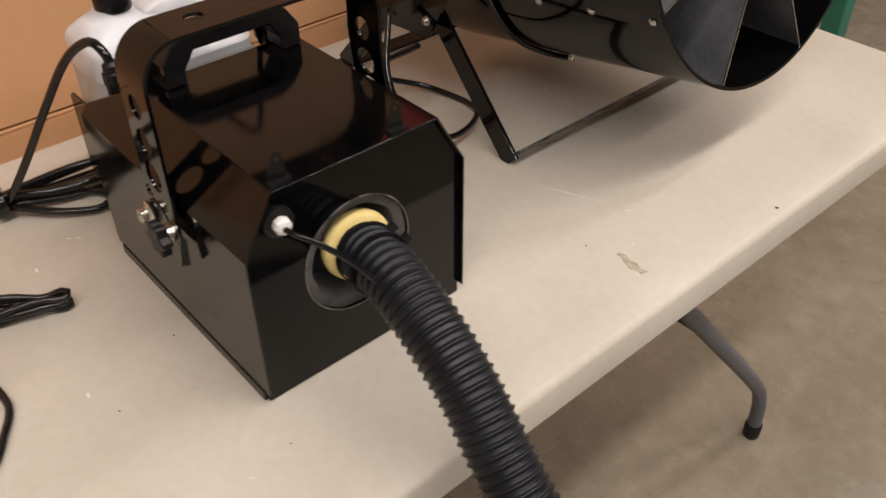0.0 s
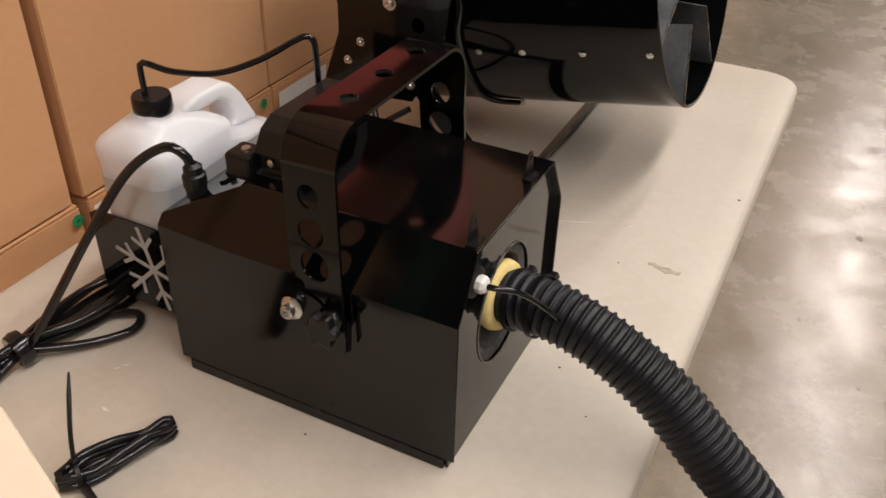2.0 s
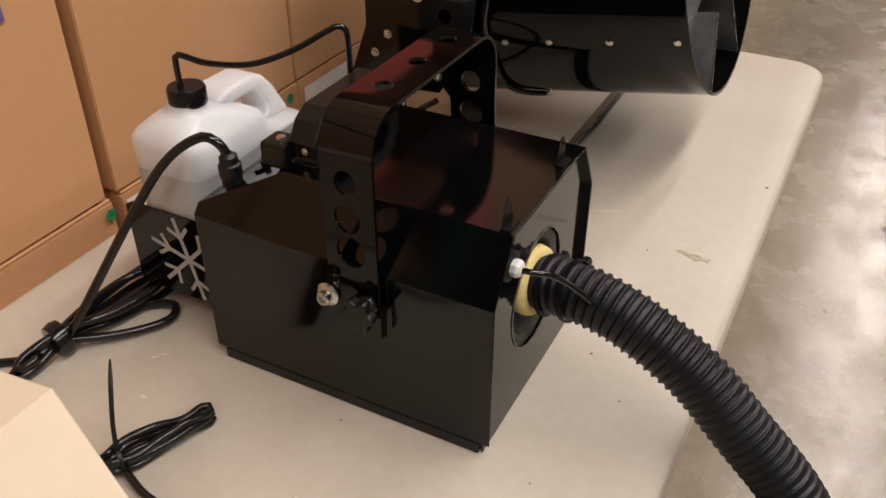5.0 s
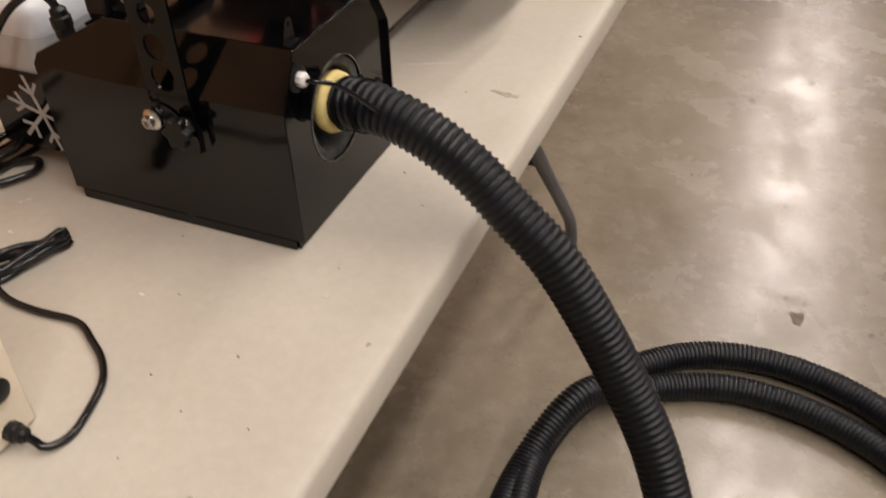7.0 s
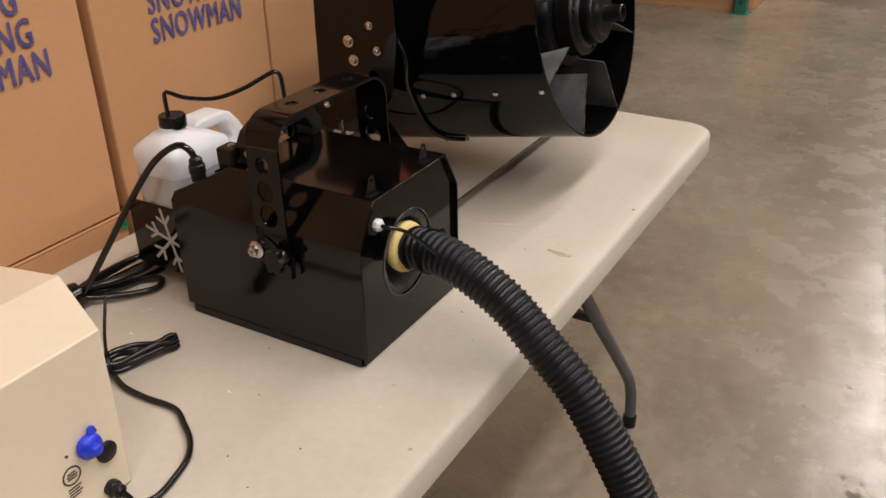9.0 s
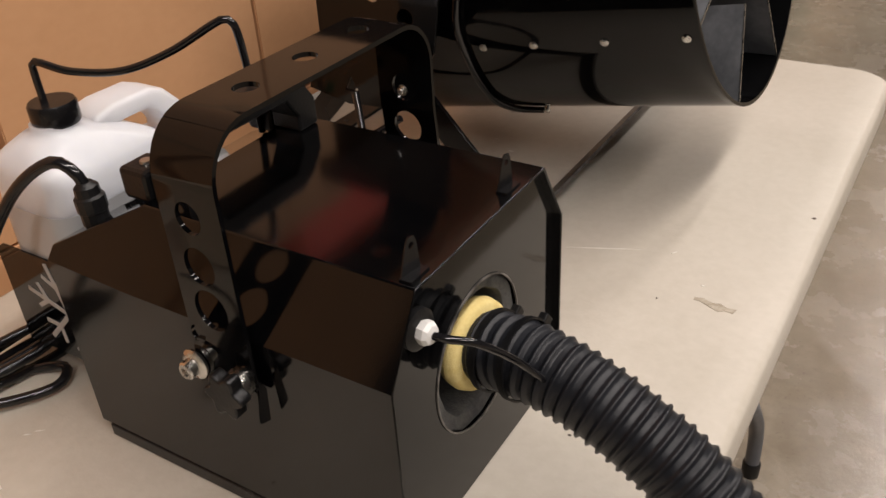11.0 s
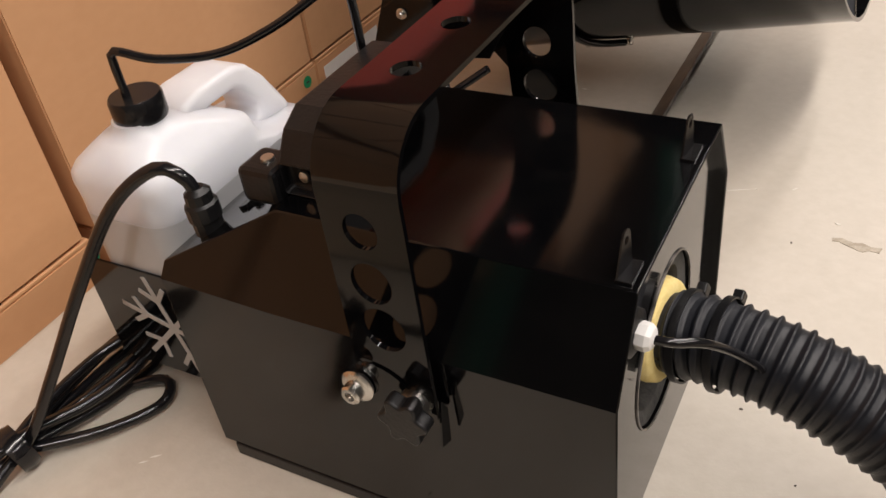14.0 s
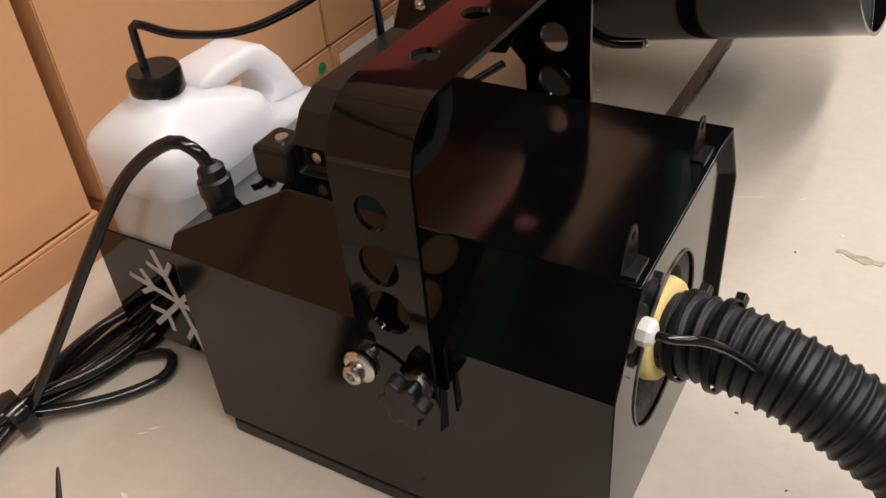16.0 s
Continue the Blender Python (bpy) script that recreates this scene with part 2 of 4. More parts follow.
def tube(pts, radius, n=10, bm=None, caps=True):
    """A tube through points; radius is a number or one for each point."""
    bm = bm or bmesh.new()
    P = [Vector(p) for p in pts]
    rad = radius if isinstance(radius, (list, tuple)) else [radius] * len(P)
    t0 = (P[1] - P[0]).normalized()
    u = t0.orthogonal().normalized()
    rings, prev = [], t0
    for i, p in enumerate(P):
        t = (P[min(i + 1, len(P) - 1)] - P[max(i - 1, 0)]).normalized()
        u = (prev.rotation_difference(t) @ u)
        u = (u - t * u.dot(t)).normalized()
        prev = t
        w = t.cross(u)
        rings.append([bm.verts.new(p + rad[i] * (math.cos(2 * math.pi * k / n) * u + math.sin(2 * math.pi * k / n) * w)) for k in range(n)])
    for a, b in zip(rings, rings[1:]):
        for k in range(n):
            j = (k + 1) % n
            bm.faces.new((a[k], a[j], b[j], b[k]))
    if caps:
        bm.faces.new(rings[0][::-1])
        bm.faces.new(rings[-1])
    return bm


def ribbed(pts, base, ridge, pitch, n=24):
    """A corrugated hose: narrow raised ridges at even steps."""
    mid = along(pts, pitch / 8)
    rise = (0.0, 0.0, 0.0, 0.0, 0.0, 0.75, 1.0, 0.75)
    rad = [base + (ridge - base) * rise[i % 8] for i in range(len(mid))]
    return tube(mid, rad, n)


def axis_to(p, d):
    """Local z along d, at p."""
    return Matrix.Translation(p) @ Vector(d).to_track_quat("Z", "Y").to_matrix().to_4x4()


def edge_in(bm, m):
    bmesh.ops.transform(bm, matrix=m, verts=bm.verts[:])
    return bm


def letters(body, size, m, mat, parent, depth=0.0008, squeeze=1.0, bold=0.0):
    cu = bpy.data.curves.new("lettering", "FONT")
    cu.body, cu.size, cu.extrude = body, size, depth
    cu.resolution_u = 3
    cu.space_character = 1.10
    tmp = bpy.data.objects.new("lettering_source", cu)
    scene.collection.objects.link(tmp)
    bpy.context.view_layer.update()
    me = bpy.data.meshes.new_from_object(tmp.evaluated_get(bpy.context.evaluated_depsgraph_get()))
    bpy.data.objects.remove(tmp)
    # neighbouring letters touch: set every other one a hair proud, then thicken the strokes
    bm = bmesh.new()
    bm.from_mesh(me)
    todo, glyphs = set(bm.verts), []
    while todo:
        stack, glyph = [todo.pop()], []
        while stack:
            v = stack.pop()
            glyph.append(v)
            for e in v.link_edges:
                o = e.other_vert(v)
                if o in todo:
                    todo.remove(o)
                    stack.append(o)
        glyphs.append(glyph)
    for k, glyph in enumerate(sorted(glyphs, key=lambda g: min(v.co.x for v in g))):
        for v in glyph:
            v.co.z += 0.0003 * (k % 2)
    if bold:
        first = bm.verts[:] + bm.edges[:] + bm.faces[:]
        for k in (-1, 1):
            more = bmesh.ops.duplicate(bm, geom=first)["geom"]
            bmesh.ops.translate(bm, verts=[v for v in more if isinstance(v, bmesh.types.BMVert)], vec=(k * bold, k * bold * 0.4, 0.00005 * (k + 3)))
    bm.to_mesh(me)
    bm.free()
    me.materials.append(mat)
    me.transform(m @ Matrix.Diagonal((squeeze, 1, 1, 1)))
    ob = new("lettering", me)
    ob.parent = parent
    return ob

# ---------------------------------------------------------------- hall
TT = 0.74          # table top
X0, X1, Y0, Y1 = -7.0, 7.0, -6.0, 16.0
floor = part("floor", box(X0, X1, Y0, Y1, -0.12, 0.0), CONCRETE)
tagged(floor, "worn polished grey-brown concrete warehouse floor with stains", "floor", kind="structure")
for nm, dims in (("wall_north", (X0, X1, Y1, Y1 + 0.2, -0.12, 5.6)), ("wall_south", (X0, X1, Y0 - 0.2, Y0, -0.12, 5.6)),
                 ("wall_east", (X1, X1 + 0.2, Y0 - 0.2, Y1 + 0.2, -0.12, 5.6)), ("wall_west", (X0 - 0.2, X0, Y0 - 0.2, Y1 + 0.2, -0.12, 5.6))):
    tagged(part(nm, box(*dims), WALLP), "plain painted warehouse wall", "wall", kind="structure")
tagged(part("ceiling", box(X0 - 0.2, X1 + 0.2, Y0 - 0.2, Y1 + 0.2, 5.6, 5.8), CEILP), "plain dull warehouse ceiling", "ceiling", kind="structure")
for lx, ly in LAMPS:
    fx = thing("ceiling_light", (lx, ly, LAMP_Z), "long white ceiling light fixture hanging out of view; the pair at x 4.4 is added fill", "ceiling light", "ceiling lights")
    part("housing", box(-0.17, 0.17, -LAMP_L / 2 - 0.02, LAMP_L / 2 + 0.02, 0.0, 0.08), WHITE, fx, bevel=0.004)
    for sx in (-1, 1):
        part("hanger", box(-0.01, 0.01, sx * 1.0 - 0.01, sx * 1.0 + 0.01, 0.08, 0.6), STEEL, fx)


# ---------------------------------------------------------------- table
def folding_table():
    t = thing("folding_table", (-0.361, 0.64, 0), "long off-white moulded plastic folding table with grey steel legs", "table")
    hx, hy = 0.381, 1.22
    top = bmesh.new()
    rings = []
    for inset, z in ((0.0, TT - 0.046), (0.0, TT - 0.009), (0.0025, TT - 0.003), (0.009, TT)):
        rings.append([top.verts.new((x, y, z)) for x, y in round_rect(-hx + inset, hx - inset, -hy + inset, hy - inset, 0.065 - inset, 8)])
    for a, b in zip(rings, rings[1:]):
        for i in range(len(a)):
            j = (i + 1) % len(a)
            top.faces.new((a[i], a[j], b[j], b[i]))
    top.faces.new(rings[-1])
    top.faces.new(rings[0][::-1])
    part("tabletop", top, TABLE, t, smooth=True, angle=50)
    for sy in (-1, 1):
        for sx in (-1, 1):
            # leg bent out at the foot, in the table's own place
            x = sx * 0.306
            pts = [(x, sy * 0.560, TT - 0.048), (x, sy * 0.650, 0.568), (x, sy * 0.736, 0.464), (x, sy * 0.957, 0.198), (x, sy * 1.004, 0.125), (x, sy * 1.018, 0.075), (x, sy * 1.022, 0.03)]
            part("leg", tube(along(pts, 0.02), 0.0135, 14), GREYSTEEL, t, smooth=True)
            part("foot", lathe([(0, 0), (0.016, 0), (0.017, 0.03), (0.0145, 0.034), (0.0, 0.034)], 16, pose(x, sy * 1.022, 0.0)), PLASTIC, t, "black rubber foot", smooth=True)
        part("crossbar", tube([(-0.306, sy * 0.722, 0.481), (0.306, sy * 0.722, 0.481)], 0.011, 12), GREYSTEEL, t, smooth=True)
        part("brace", tube([(0.0, sy * 0.722, 0.481), (0.0, sy * 0.36, TT - 0.05)], 0.010, 12), GREYSTEEL, t, smooth=True)
        part("hinge_bar", tube([(-0.34, sy * 0.560, TT - 0.052), (0.34, sy * 0.560, TT - 0.052)], 0.012, 12), GREYSTEEL, t, smooth=True)
    return t


folding_table()


# ---------------------------------------------------------------- black machine
MX0, MX1 = -0.588, -0.179      # rear, front
MY0, MY1 = 0.670, 0.962        # near side, far side
ZB, ZK, ZR = TT + 0.016, 0.942, 1.008
CI = 0.040                     # chamfer inset
XR = -0.475                    # where the roof starts to fall to the rear
ZREAR = 0.957


def sized(bm):
    """Brings what is drawn round the machine to its size and place on the table."""
    for v in bm.verts:
        v.co = (-0.137 + (v.co.x - MX1) * 0.79, 0.711 + (v.co.y - MY0) * 0.836, TT + (v.co.z - TT) * 0.87)
    return bm


def hex_ring(x, inset=0.0):
    i = inset
    top = ZR
    return [(x, MY0 + i, ZB), (x, MY0 + i, ZK - i * 0.3), (x, MY0 + CI + i * 0.6, top - i), (x, MY1 - CI - i * 0.6, top - i), (x, MY1 - i, ZK - i * 0.3), (x, MY1 - i, ZB)]


def black_machine():
    mach = thing("snow_machine", (-0.30, 0.83, TT), "glossy black sheet-metal machine standing on the folding table", "machine")
    inv = mach.matrix_world.inverted()

    def mp(name, bm, mat, parent=None, label="", **k):
        bmesh.ops.transform(sized(bm), matrix=inv, verts=bm.verts[:])
        return part(name, bm, mat, parent or mach, label, **k)

    # folded shell: sides, chamfers, roof, falling rear roof, open at the front
    bm = bmesh.new()
    t = 0.0022
    for inset, flip in ((0.0, False), (t, True)):
        f = [bm.verts.new(p) for p in hex_ring(MX1, inset)]
        r = [bm.verts.new(p) for p in hex_ring(XR, inset)]
        i = inset
        e = [bm.verts.new(p) for p in ((MX0 + i, MY0 + i, ZB + i), (MX0 + i, MY0 + i, ZK + 0.004 - i), (MX0 + i, MY0 + i + 0.010, ZREAR - i), (MX0 + i, MY1 - i - 0.010, ZREAR - i), (MX0 + i, MY1 - i, ZK + 0.004 - i), (MX0 + i, MY1 - i, ZB + i))]
        for a, b in ((f, r), (r, e)):
            for k in range(5):
                j = k + 1
                bm.faces.new((a[k], a[j], b[j], b[k]) if not flip else (b[k], b[j], a[j], a[k]))
        bm.faces.new(e if not flip else e[::-1])
        if not flip:
            outer = f
        else:
            for k in range(5):
                bm.faces.new((outer[k], outer[k + 1], f[k + 1], f[k]))
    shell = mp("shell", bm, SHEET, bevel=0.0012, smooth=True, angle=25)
    # recessed front panel with its round opening
    HY, HZ, HR = 0.810, 0.880, 0.0715
    xf = MX1 - 0.009
    ring = [(y, max(z, TT + 0.0015) if z > ZB else TT + 0.0015) for _, y, z in hex_ring(xf, 0.0028)]
    m = Matrix(((0, 0, 1, xf - 0.003), (1, 0, 0, 0), (0, 1, 0, 0), (0, 0, 0, 1)))
    front = mp("front_panel", holed(ring, [circle(HY, HZ, HR, 48)], 0.003, m), GLOSS)
    # felt-lined tube behind the opening, with ragged lip
    mo = Matrix.Translation((xf, HY, HZ)) @ Matrix.Rotation(radians(90), 4, "Y")
    liner = lathe([(HR - 0.0008, -0.0035), (HR - 0.003, -0.0025), (HR - 0.0135, -0.006), (HR - 0.015, -0.010), (HR - 0.015, -0.14), (0.0, -0.142)], 56, mo)
    for v in liner.verts:
        d = Vector((0, v.co.y - HY, v.co.z - HZ))
        if d.length > 0.01:
            v.co += d.normalized() * 0.0022 * noise.noise(v.co * 60)
    mp("liner", liner, GREYFOAM, label="dark grey felt lining in the round opening", smooth=True)
    lip = lathe([(HR + 0.0002, 0.0), (HR + 0.0004, 0.0012), (HR - 0.0012, 0.0014), (HR - 0.0012, 0.0)], 56, mo)
    mp("opening_rim", lip, CUT, label="bare cut rim of the opening", smooth=True)
    # base tray
    mp("base_plate", box(MX0 + 0.014, xf - 0.0045, MY0 - 0.0015, MY1 - 0.001, TT + 0.001, ZB - 0.0005), SATIN, bevel=0.001)
    for fx in (MX0 + 0.04, MX1 - 0.04):
        for fy in (MY0 + 0.04, MY1 - 0.04):
            mp("rubber_foot", lathe([(0, TT), (0.012, TT), (0.012, TT + 0.0015), (0, TT + 0.0015)], 14, pose(fx, fy, 0)), RUBBER)
    # mounting strap: one bent flat bar with lightening holes, bolted to both sides
    SX, SW, ST = -0.352, 0.035, 0.004
    ya, yb, zt = MY0 - 0.006, 0.946, 1.115
    rad = 0.040
    path = [(ya, 0.893)] + [(ya, z) for z in (0.93, 0.98, 1.03)] + [(ya, zt - rad)]
    for i in range(1, 9):
        a = radians(180 - 90 * i / 8)
        path.append((ya + rad + rad * math.cos(a), zt - rad + rad * math.sin(a)))
    path += [(y, zt) for y in (0.74, 0.80, 0.86, 0.90)]
    for i in range(0, 9):
        a = radians(90 - 90 * i / 8)
        path.append((yb - rad + rad * math.cos(a), zt - rad + rad * math.sin(a)))
    path += [(yb, 1.03), (0.951, 0.985), (0.967, 0.935), (0.968, 0.893)]
    length = [0.0]
    for a, b in zip(path, path[1:]):
        length.append(length[-1] + math.dist(a, b))
    total = length[-1]

    def bend(s, w):
        """Place and outward normal on the strap at length s, w across."""
        k = max(i for i in range(len(length) - 1) if length[i] <= s + 1e-9)
        u = (s - length[k]) / (length[k + 1] - length[k])
        y = path[k][0] + u * (path[k + 1][0] - path[k][0])
        z = path[k][1] + u * (path[k + 1][1] - path[k][1])
        dy, dz = path[k + 1][0] - path[k][0], path[k + 1][1] - path[k][1]
        n = math.hypot(dy, dz)
        return Vector((SX + w, y, z)), Vector((0, -dz / n, dy / n))

    leg = zt - rad - 0.893
    flat0 = leg + rad * math.pi / 2
    holes = []
    for z, r, w in ((1.049, 0.0135, 0.0), (1.008, 0.0165, 0.0), (0.969, 0.0185, 0.002), (0.940, 0.0085, -0.022)):
        holes.append(circle(z - 0.893, w, r, 26))
        holes.append(circle(total - (z - 0.893), w, r, 26))
    for y in (0.741, 0.812, 0.884):
        holes.append(circle(flat0 + y - (ya + rad), 0.0, 0.0112, 24))
    # curved slot at each foot of the strap
    for side in (0, 1):
        arc = []
        for i in range(9):
            a = radians(100 - 70 * i / 8)
            arc.append((0.012 + 0.034 * math.sin(a) * 0.9, -0.024 + 0.040 * math.cos(a) + 0.006))
        inner = [(s - 0.004, w - 0.004) for s, w in arc][::-1]
        slot = arc + inner
        holes.append(slot if side == 0 else [(total - s, w) for s, w in slot])
    n = 60
    outline = [(total * i / n, -SW) for i in range(n + 1)] + [(total * i / n, SW) for i in range(n, -1, -1)]
    strap = bmesh.new()
    edges = []
    for loop in [outline] + holes:
        vs = [strap.verts.new((u, v, 0)) for u, v in loop]
        edges += [strap.edges.new((vs[i], vs[(i + 1) % len(vs)])) for i in range(len(vs))]
    bmesh.ops.triangle_fill(strap, edges=edges, use_beauty=True, use_dissolve=False, normal=(0, 0, 1))
    for cut in [0.02 * i for i in range(1, int(total / 0.02))] + [length[k] for k in range(1, len(length) - 1)]:
        bmesh.ops.bisect_plane(strap, geom=strap.verts[:] + strap.edges[:] + strap.faces[:], plane_co=(cut, 0, 0), plane_no=(1, 0, 0), dist=1e-6)
    ext = bmesh.ops.extrude_face_region(strap, geom=strap.faces[:])
    bmesh.ops.translate(strap, verts=[q for q in ext["geom"] if isinstance(q, bmesh.types.BMVert)], vec=(0, 0, ST))
    for v in strap.verts:
        p, nn = bend(min(max(v.co.x, 0.0), total - 1e-6), v.co.y)
        v.co = p + nn * v.co.z
    mp("strap", strap, GLOSS, label="bent black steel strap with round holes", smooth=True, angle=30, bevel=0.0006, seg=1)
    for side, y in ((-1, ya - 0.001), (1, 0.969)):
        d = (0, side, 0)
        # steel shoulder bolt with a wide collar
        bb = lathe([(0, 0), (0.0135, 0), (0.0145, 0.003), (0.0125, 0.005), (0.0085, 0.006), (0.0085, 0.013), (0.007, 0.0145), (0.0042, 0.0145), (0.004, 0.011), (0, 0.011)], 24, axis_to((-0.384, y - 0.004 * (side < 0), 0.908), d))
        mp("shoulder_bolt", bb, STEEL, label="bright steel hex-socket bolt", smooth=True, angle=35)
        # star knob on a bright collar
        kn = axis_to((-0.334, y, 0.905), d)
        mp("knob_collar", lathe([(0, 0), (0.013, 0), (0.0135, 0.004), (0.011, 0.016), (0, 0.016)], 24, kn), STEEL, label="clear grey collar", smooth=True)
        out = []
        for i in range(60):
            a = 2 * math.pi * i / 60
            rr = 0.0185 + 0.0032 * math.cos(6 * a)
            out.append((rr * math.cos(a), rr * math.sin(a)))
        mp("star_knob", slab(out, 0.013, None, kn @ pose(0, 0, 0.012)), PLASTIC, label="black plastic star knob", bevel=0.002, smooth=True)
        if side < 0:
            fin = slab([(-0.006, -0.03), (0.004, -0.032), (0.006, 0.0), (0.0, 0.012)], 0.002, None, Matrix.Translation((-0.312, y - 0.004, 0.905)) @ Matrix.Rotation(radians(80), 4, "Z") @ Matrix.Rotation(radians(90), 4, "X"))
            mp("lever_tab", fin, GLOSS)
    # carrying handle: moulded bar on two splayed posts
    hx, h0, h1 = -0.468, 0.752, 0.868
    grip = [(h0 - 0.022, 1.0085), (h0 - 0.022, 1.034), (h0 - 0.006, 1.056), (h0 + 0.014, 1.066), (h1 + 0.010, 1.066), (h1 + 0.030, 1.056), (h1 + 0.046, 1.034), (h1 + 0.046, 1.0085),
            (h1 + 0.018, 1.0085), (h1 + 0.018, 1.024), (h1 + 0.004, 1.044), (h0 + 0.020, 1.044), (h0 + 0.006, 1.024), (h0 + 0.006, 1.0085)]
    mh = Matrix(((0, 0, 1, hx - 0.012), (1, 0, 0, 0), (0, 1, 0, 0), (0, 0, 0, 1)))
    gm = slab(grip, 0.038, None, mh)
    bmesh.ops.recalc_face_normals(gm, faces=gm.faces[:])
    for f in [f for f in gm.faces if abs(f.normal.y) > 0.9 and f.calc_center_median().z < 1.03 and not h0 - 0.02 < f.calc_center_median().y < h1 + 0.02]:
        n = f.normal.copy()
        sgn = 1 if f.calc_center_median().y < h0 else -1
        bmesh.ops.inset_individual(gm, faces=[f], thickness=0.0045)
        bmesh.ops.translate(gm, verts=f.verts[:], vec=(0, 0.010 * sgn, 0))
    handle = mp("handle", gm, PLASTIC, label="black moulded carrying handle", bevel=0.0022)
    for y in (h0 - 0.012, h1 + 0.036):
        b = mp("handle_foot", box(hx - 0.050, hx - 0.0125, y - 0.018, y + 0.018, 1.000, 1.030), PLASTIC, bevel=0.004)
        sc = lathe([(0, 0), (0.006, 0), (0.0055, 0.0025), (0, 0.003)], 16, pose(hx - 0.030, y, 1.030))
        mp("handle_screw", sc, STEEL, label="bright steel screw", smooth=True)
    mp("handle_screw", lathe([(0, 0), (0.005, 0), (0.0045, 0.0025), (0, 0.003)], 16, axis_to((hx + 0.0055, h0 - 0.0125, 1.022), (0, -1, 0))), STEEL, label="bright steel screw", smooth=True)
    # things on the rear slope
    slope = Vector((XR - MX0, 0, ZR - ZREAR)).normalized()
    nrm = Vector((-slope.z, 0, slope.x))

    def rear(x, y, up=0.0):
        u = (x - MX0) / (XR - MX0)
        return Vector((x, y, ZREAR + u * (ZR - ZREAR))) + nrm * up
    g = axis_to(rear(-0.559, 0.714), (-0.05, 0, 1))
    gl = mp("cable_gland", lathe([(0, 0), (0.013, 0), (0.013, 0.012), (0.0145, 0.013), (0.0145, 0.026), (0.012, 0.028), (0.0115, 0.036), (0.007, 0.040), (0, 0.040)], 12, g), PLASTIC, smooth=True, angle=28)
    sw = axis_to(rear(-0.560, 0.785), nrm)
    mp("switch_bezel", lathe([(0, 0), (0.0125, 0), (0.0125, 0.002), (0.0105, 0.0035), (0, 0.0035)], 28, sw), PLASTIC, smooth=True, label="round black rocker switch")
    mp("switch_rocker", edge_in(box(-0.0085, 0.0085, -0.0055, 0.0055, 0.0035, 0.0075), sw), PLASTIC, bevel=0.001)
    mp("switch_mark", lathe([(0.0012, 0.0077), (0.0019, 0.0077), (0.0019, 0.0079), (0.0012, 0.0079), (0.0012, 0.0077)], 16, sw @ pose(0.004, 0, 0)), WHITE)
    fu = axis_to(rear(-0.538, 0.748), nrm)
    mp("fuse_tab", slab(round_rect(-0.012, 0.012, -0.006, 0.006, 0.002), 0.003, None, fu), SATIN)
    mp("fuse_cap", lathe([(0, 0.003), (0.0045, 0.003), (0.0045, 0.008), (0.003, 0.009), (0, 0.009)], 14, fu @ pose(-0.004, 0, 0)), PLASTIC, smooth=True)
    # two small sheet-metal tabs on the front edge of the roof
    for y in (0.726, 0.873):
        tabs = holed([(-0.011, 0.0), (0.011, 0.0), (0.0055, 0.025), (0.003, 0.0295), (-0.003, 0.0295), (-0.0055, 0.025)], [circle(0, 0.0225, 0.0030, 14)], 0.0015, Matrix.Translation((MX1 - 0.016, y, ZR)) @ Matrix.Rotation(radians(-6), 4, "X") @ Matrix.Rotation(radians(-8), 4, "Z") @ Matrix(((0, 0, 1, 0), (1, 0, 0, 0), (0, 1, 0, 0), (0, 0, 0, 1))))
        mp("tab", tabs, SATIN, label="small upright metal tab with a hole")
        mp("tab_foot", box(MX1 - 0.018, MX1 - 0.006, y - 0.012, y + 0.012, ZR, ZR + 0.0018), SATIN)
    # feed nut and thin tube into the opening
    nm = axis_to((xf, 0.716, 0.969), (1, -0.1, 0.0))
    mp("feed_elbow", lathe([(0, 0), (0.017, 0), (0.017, 0.006), (0.013, 0.008), (0, 0.008)], 20, nm), PLASTIC, smooth=True)
    mp("feed_nut", lathe([(0, 0.008), (0.0092, 0.008), (0.0098, 0.0095), (0.0098, 0.015), (0.0078, 0.0185), (0.0045, 0.020), (0, 0.020)], 8, nm), WHITE, label="white nylon compression nut", smooth=True, angle=25)
    ft = along([(xf + 0.019, 0.714, 0.969), (xf + 0.032, 0.716, 0.9685), (xf + 0.05, 0.730, 0.961), (-0.120, 0.760, 0.930), (-0.098, 0.784, 0.895), (-0.095, 0.797, 0.880)], 0.004)
    mp("feed_tube", tube(ft, 0.0032, 10), RUBBER, smooth=True, label="thin shiny black feed tube")
    # outlet pipe that carries the hose
    po = axis_to((xf - 0.06, 0.815, 0.884), (1, -0.10, 0.06))
    mp("outlet_pipe", lathe([(0.024, 0), (0.024, 0.06), (0.029, 0.062), (0.029, 0.068), (0.026, 0.07), (0.026, 0.074), (0.030, 0.076), (0.030, 0.083), (0.026, 0.085), (0.026, 0.13), (0.02, 0.13), (0.02, 0)], 28, po), RUBBER, smooth=True)
    return mach


BLACK = black_machine()
HOSE_A = [(-0.141, 0.829, 0.869), (-0.100, 0.824, 0.874), (-0.046, 0.818, 0.864), (0.019, 0.812, 0.832), (0.072, 0.806, 0.788), (0.126, 0.802, 0.738), (0.175, 0.796, 0.671), (0.220, 0.789, 0.598), (0.261, 0.775, 0.534), (0.291, 0.757, 0.477), (0.323, 0.729, 0.404), (0.345, 0.708, 0.339)]


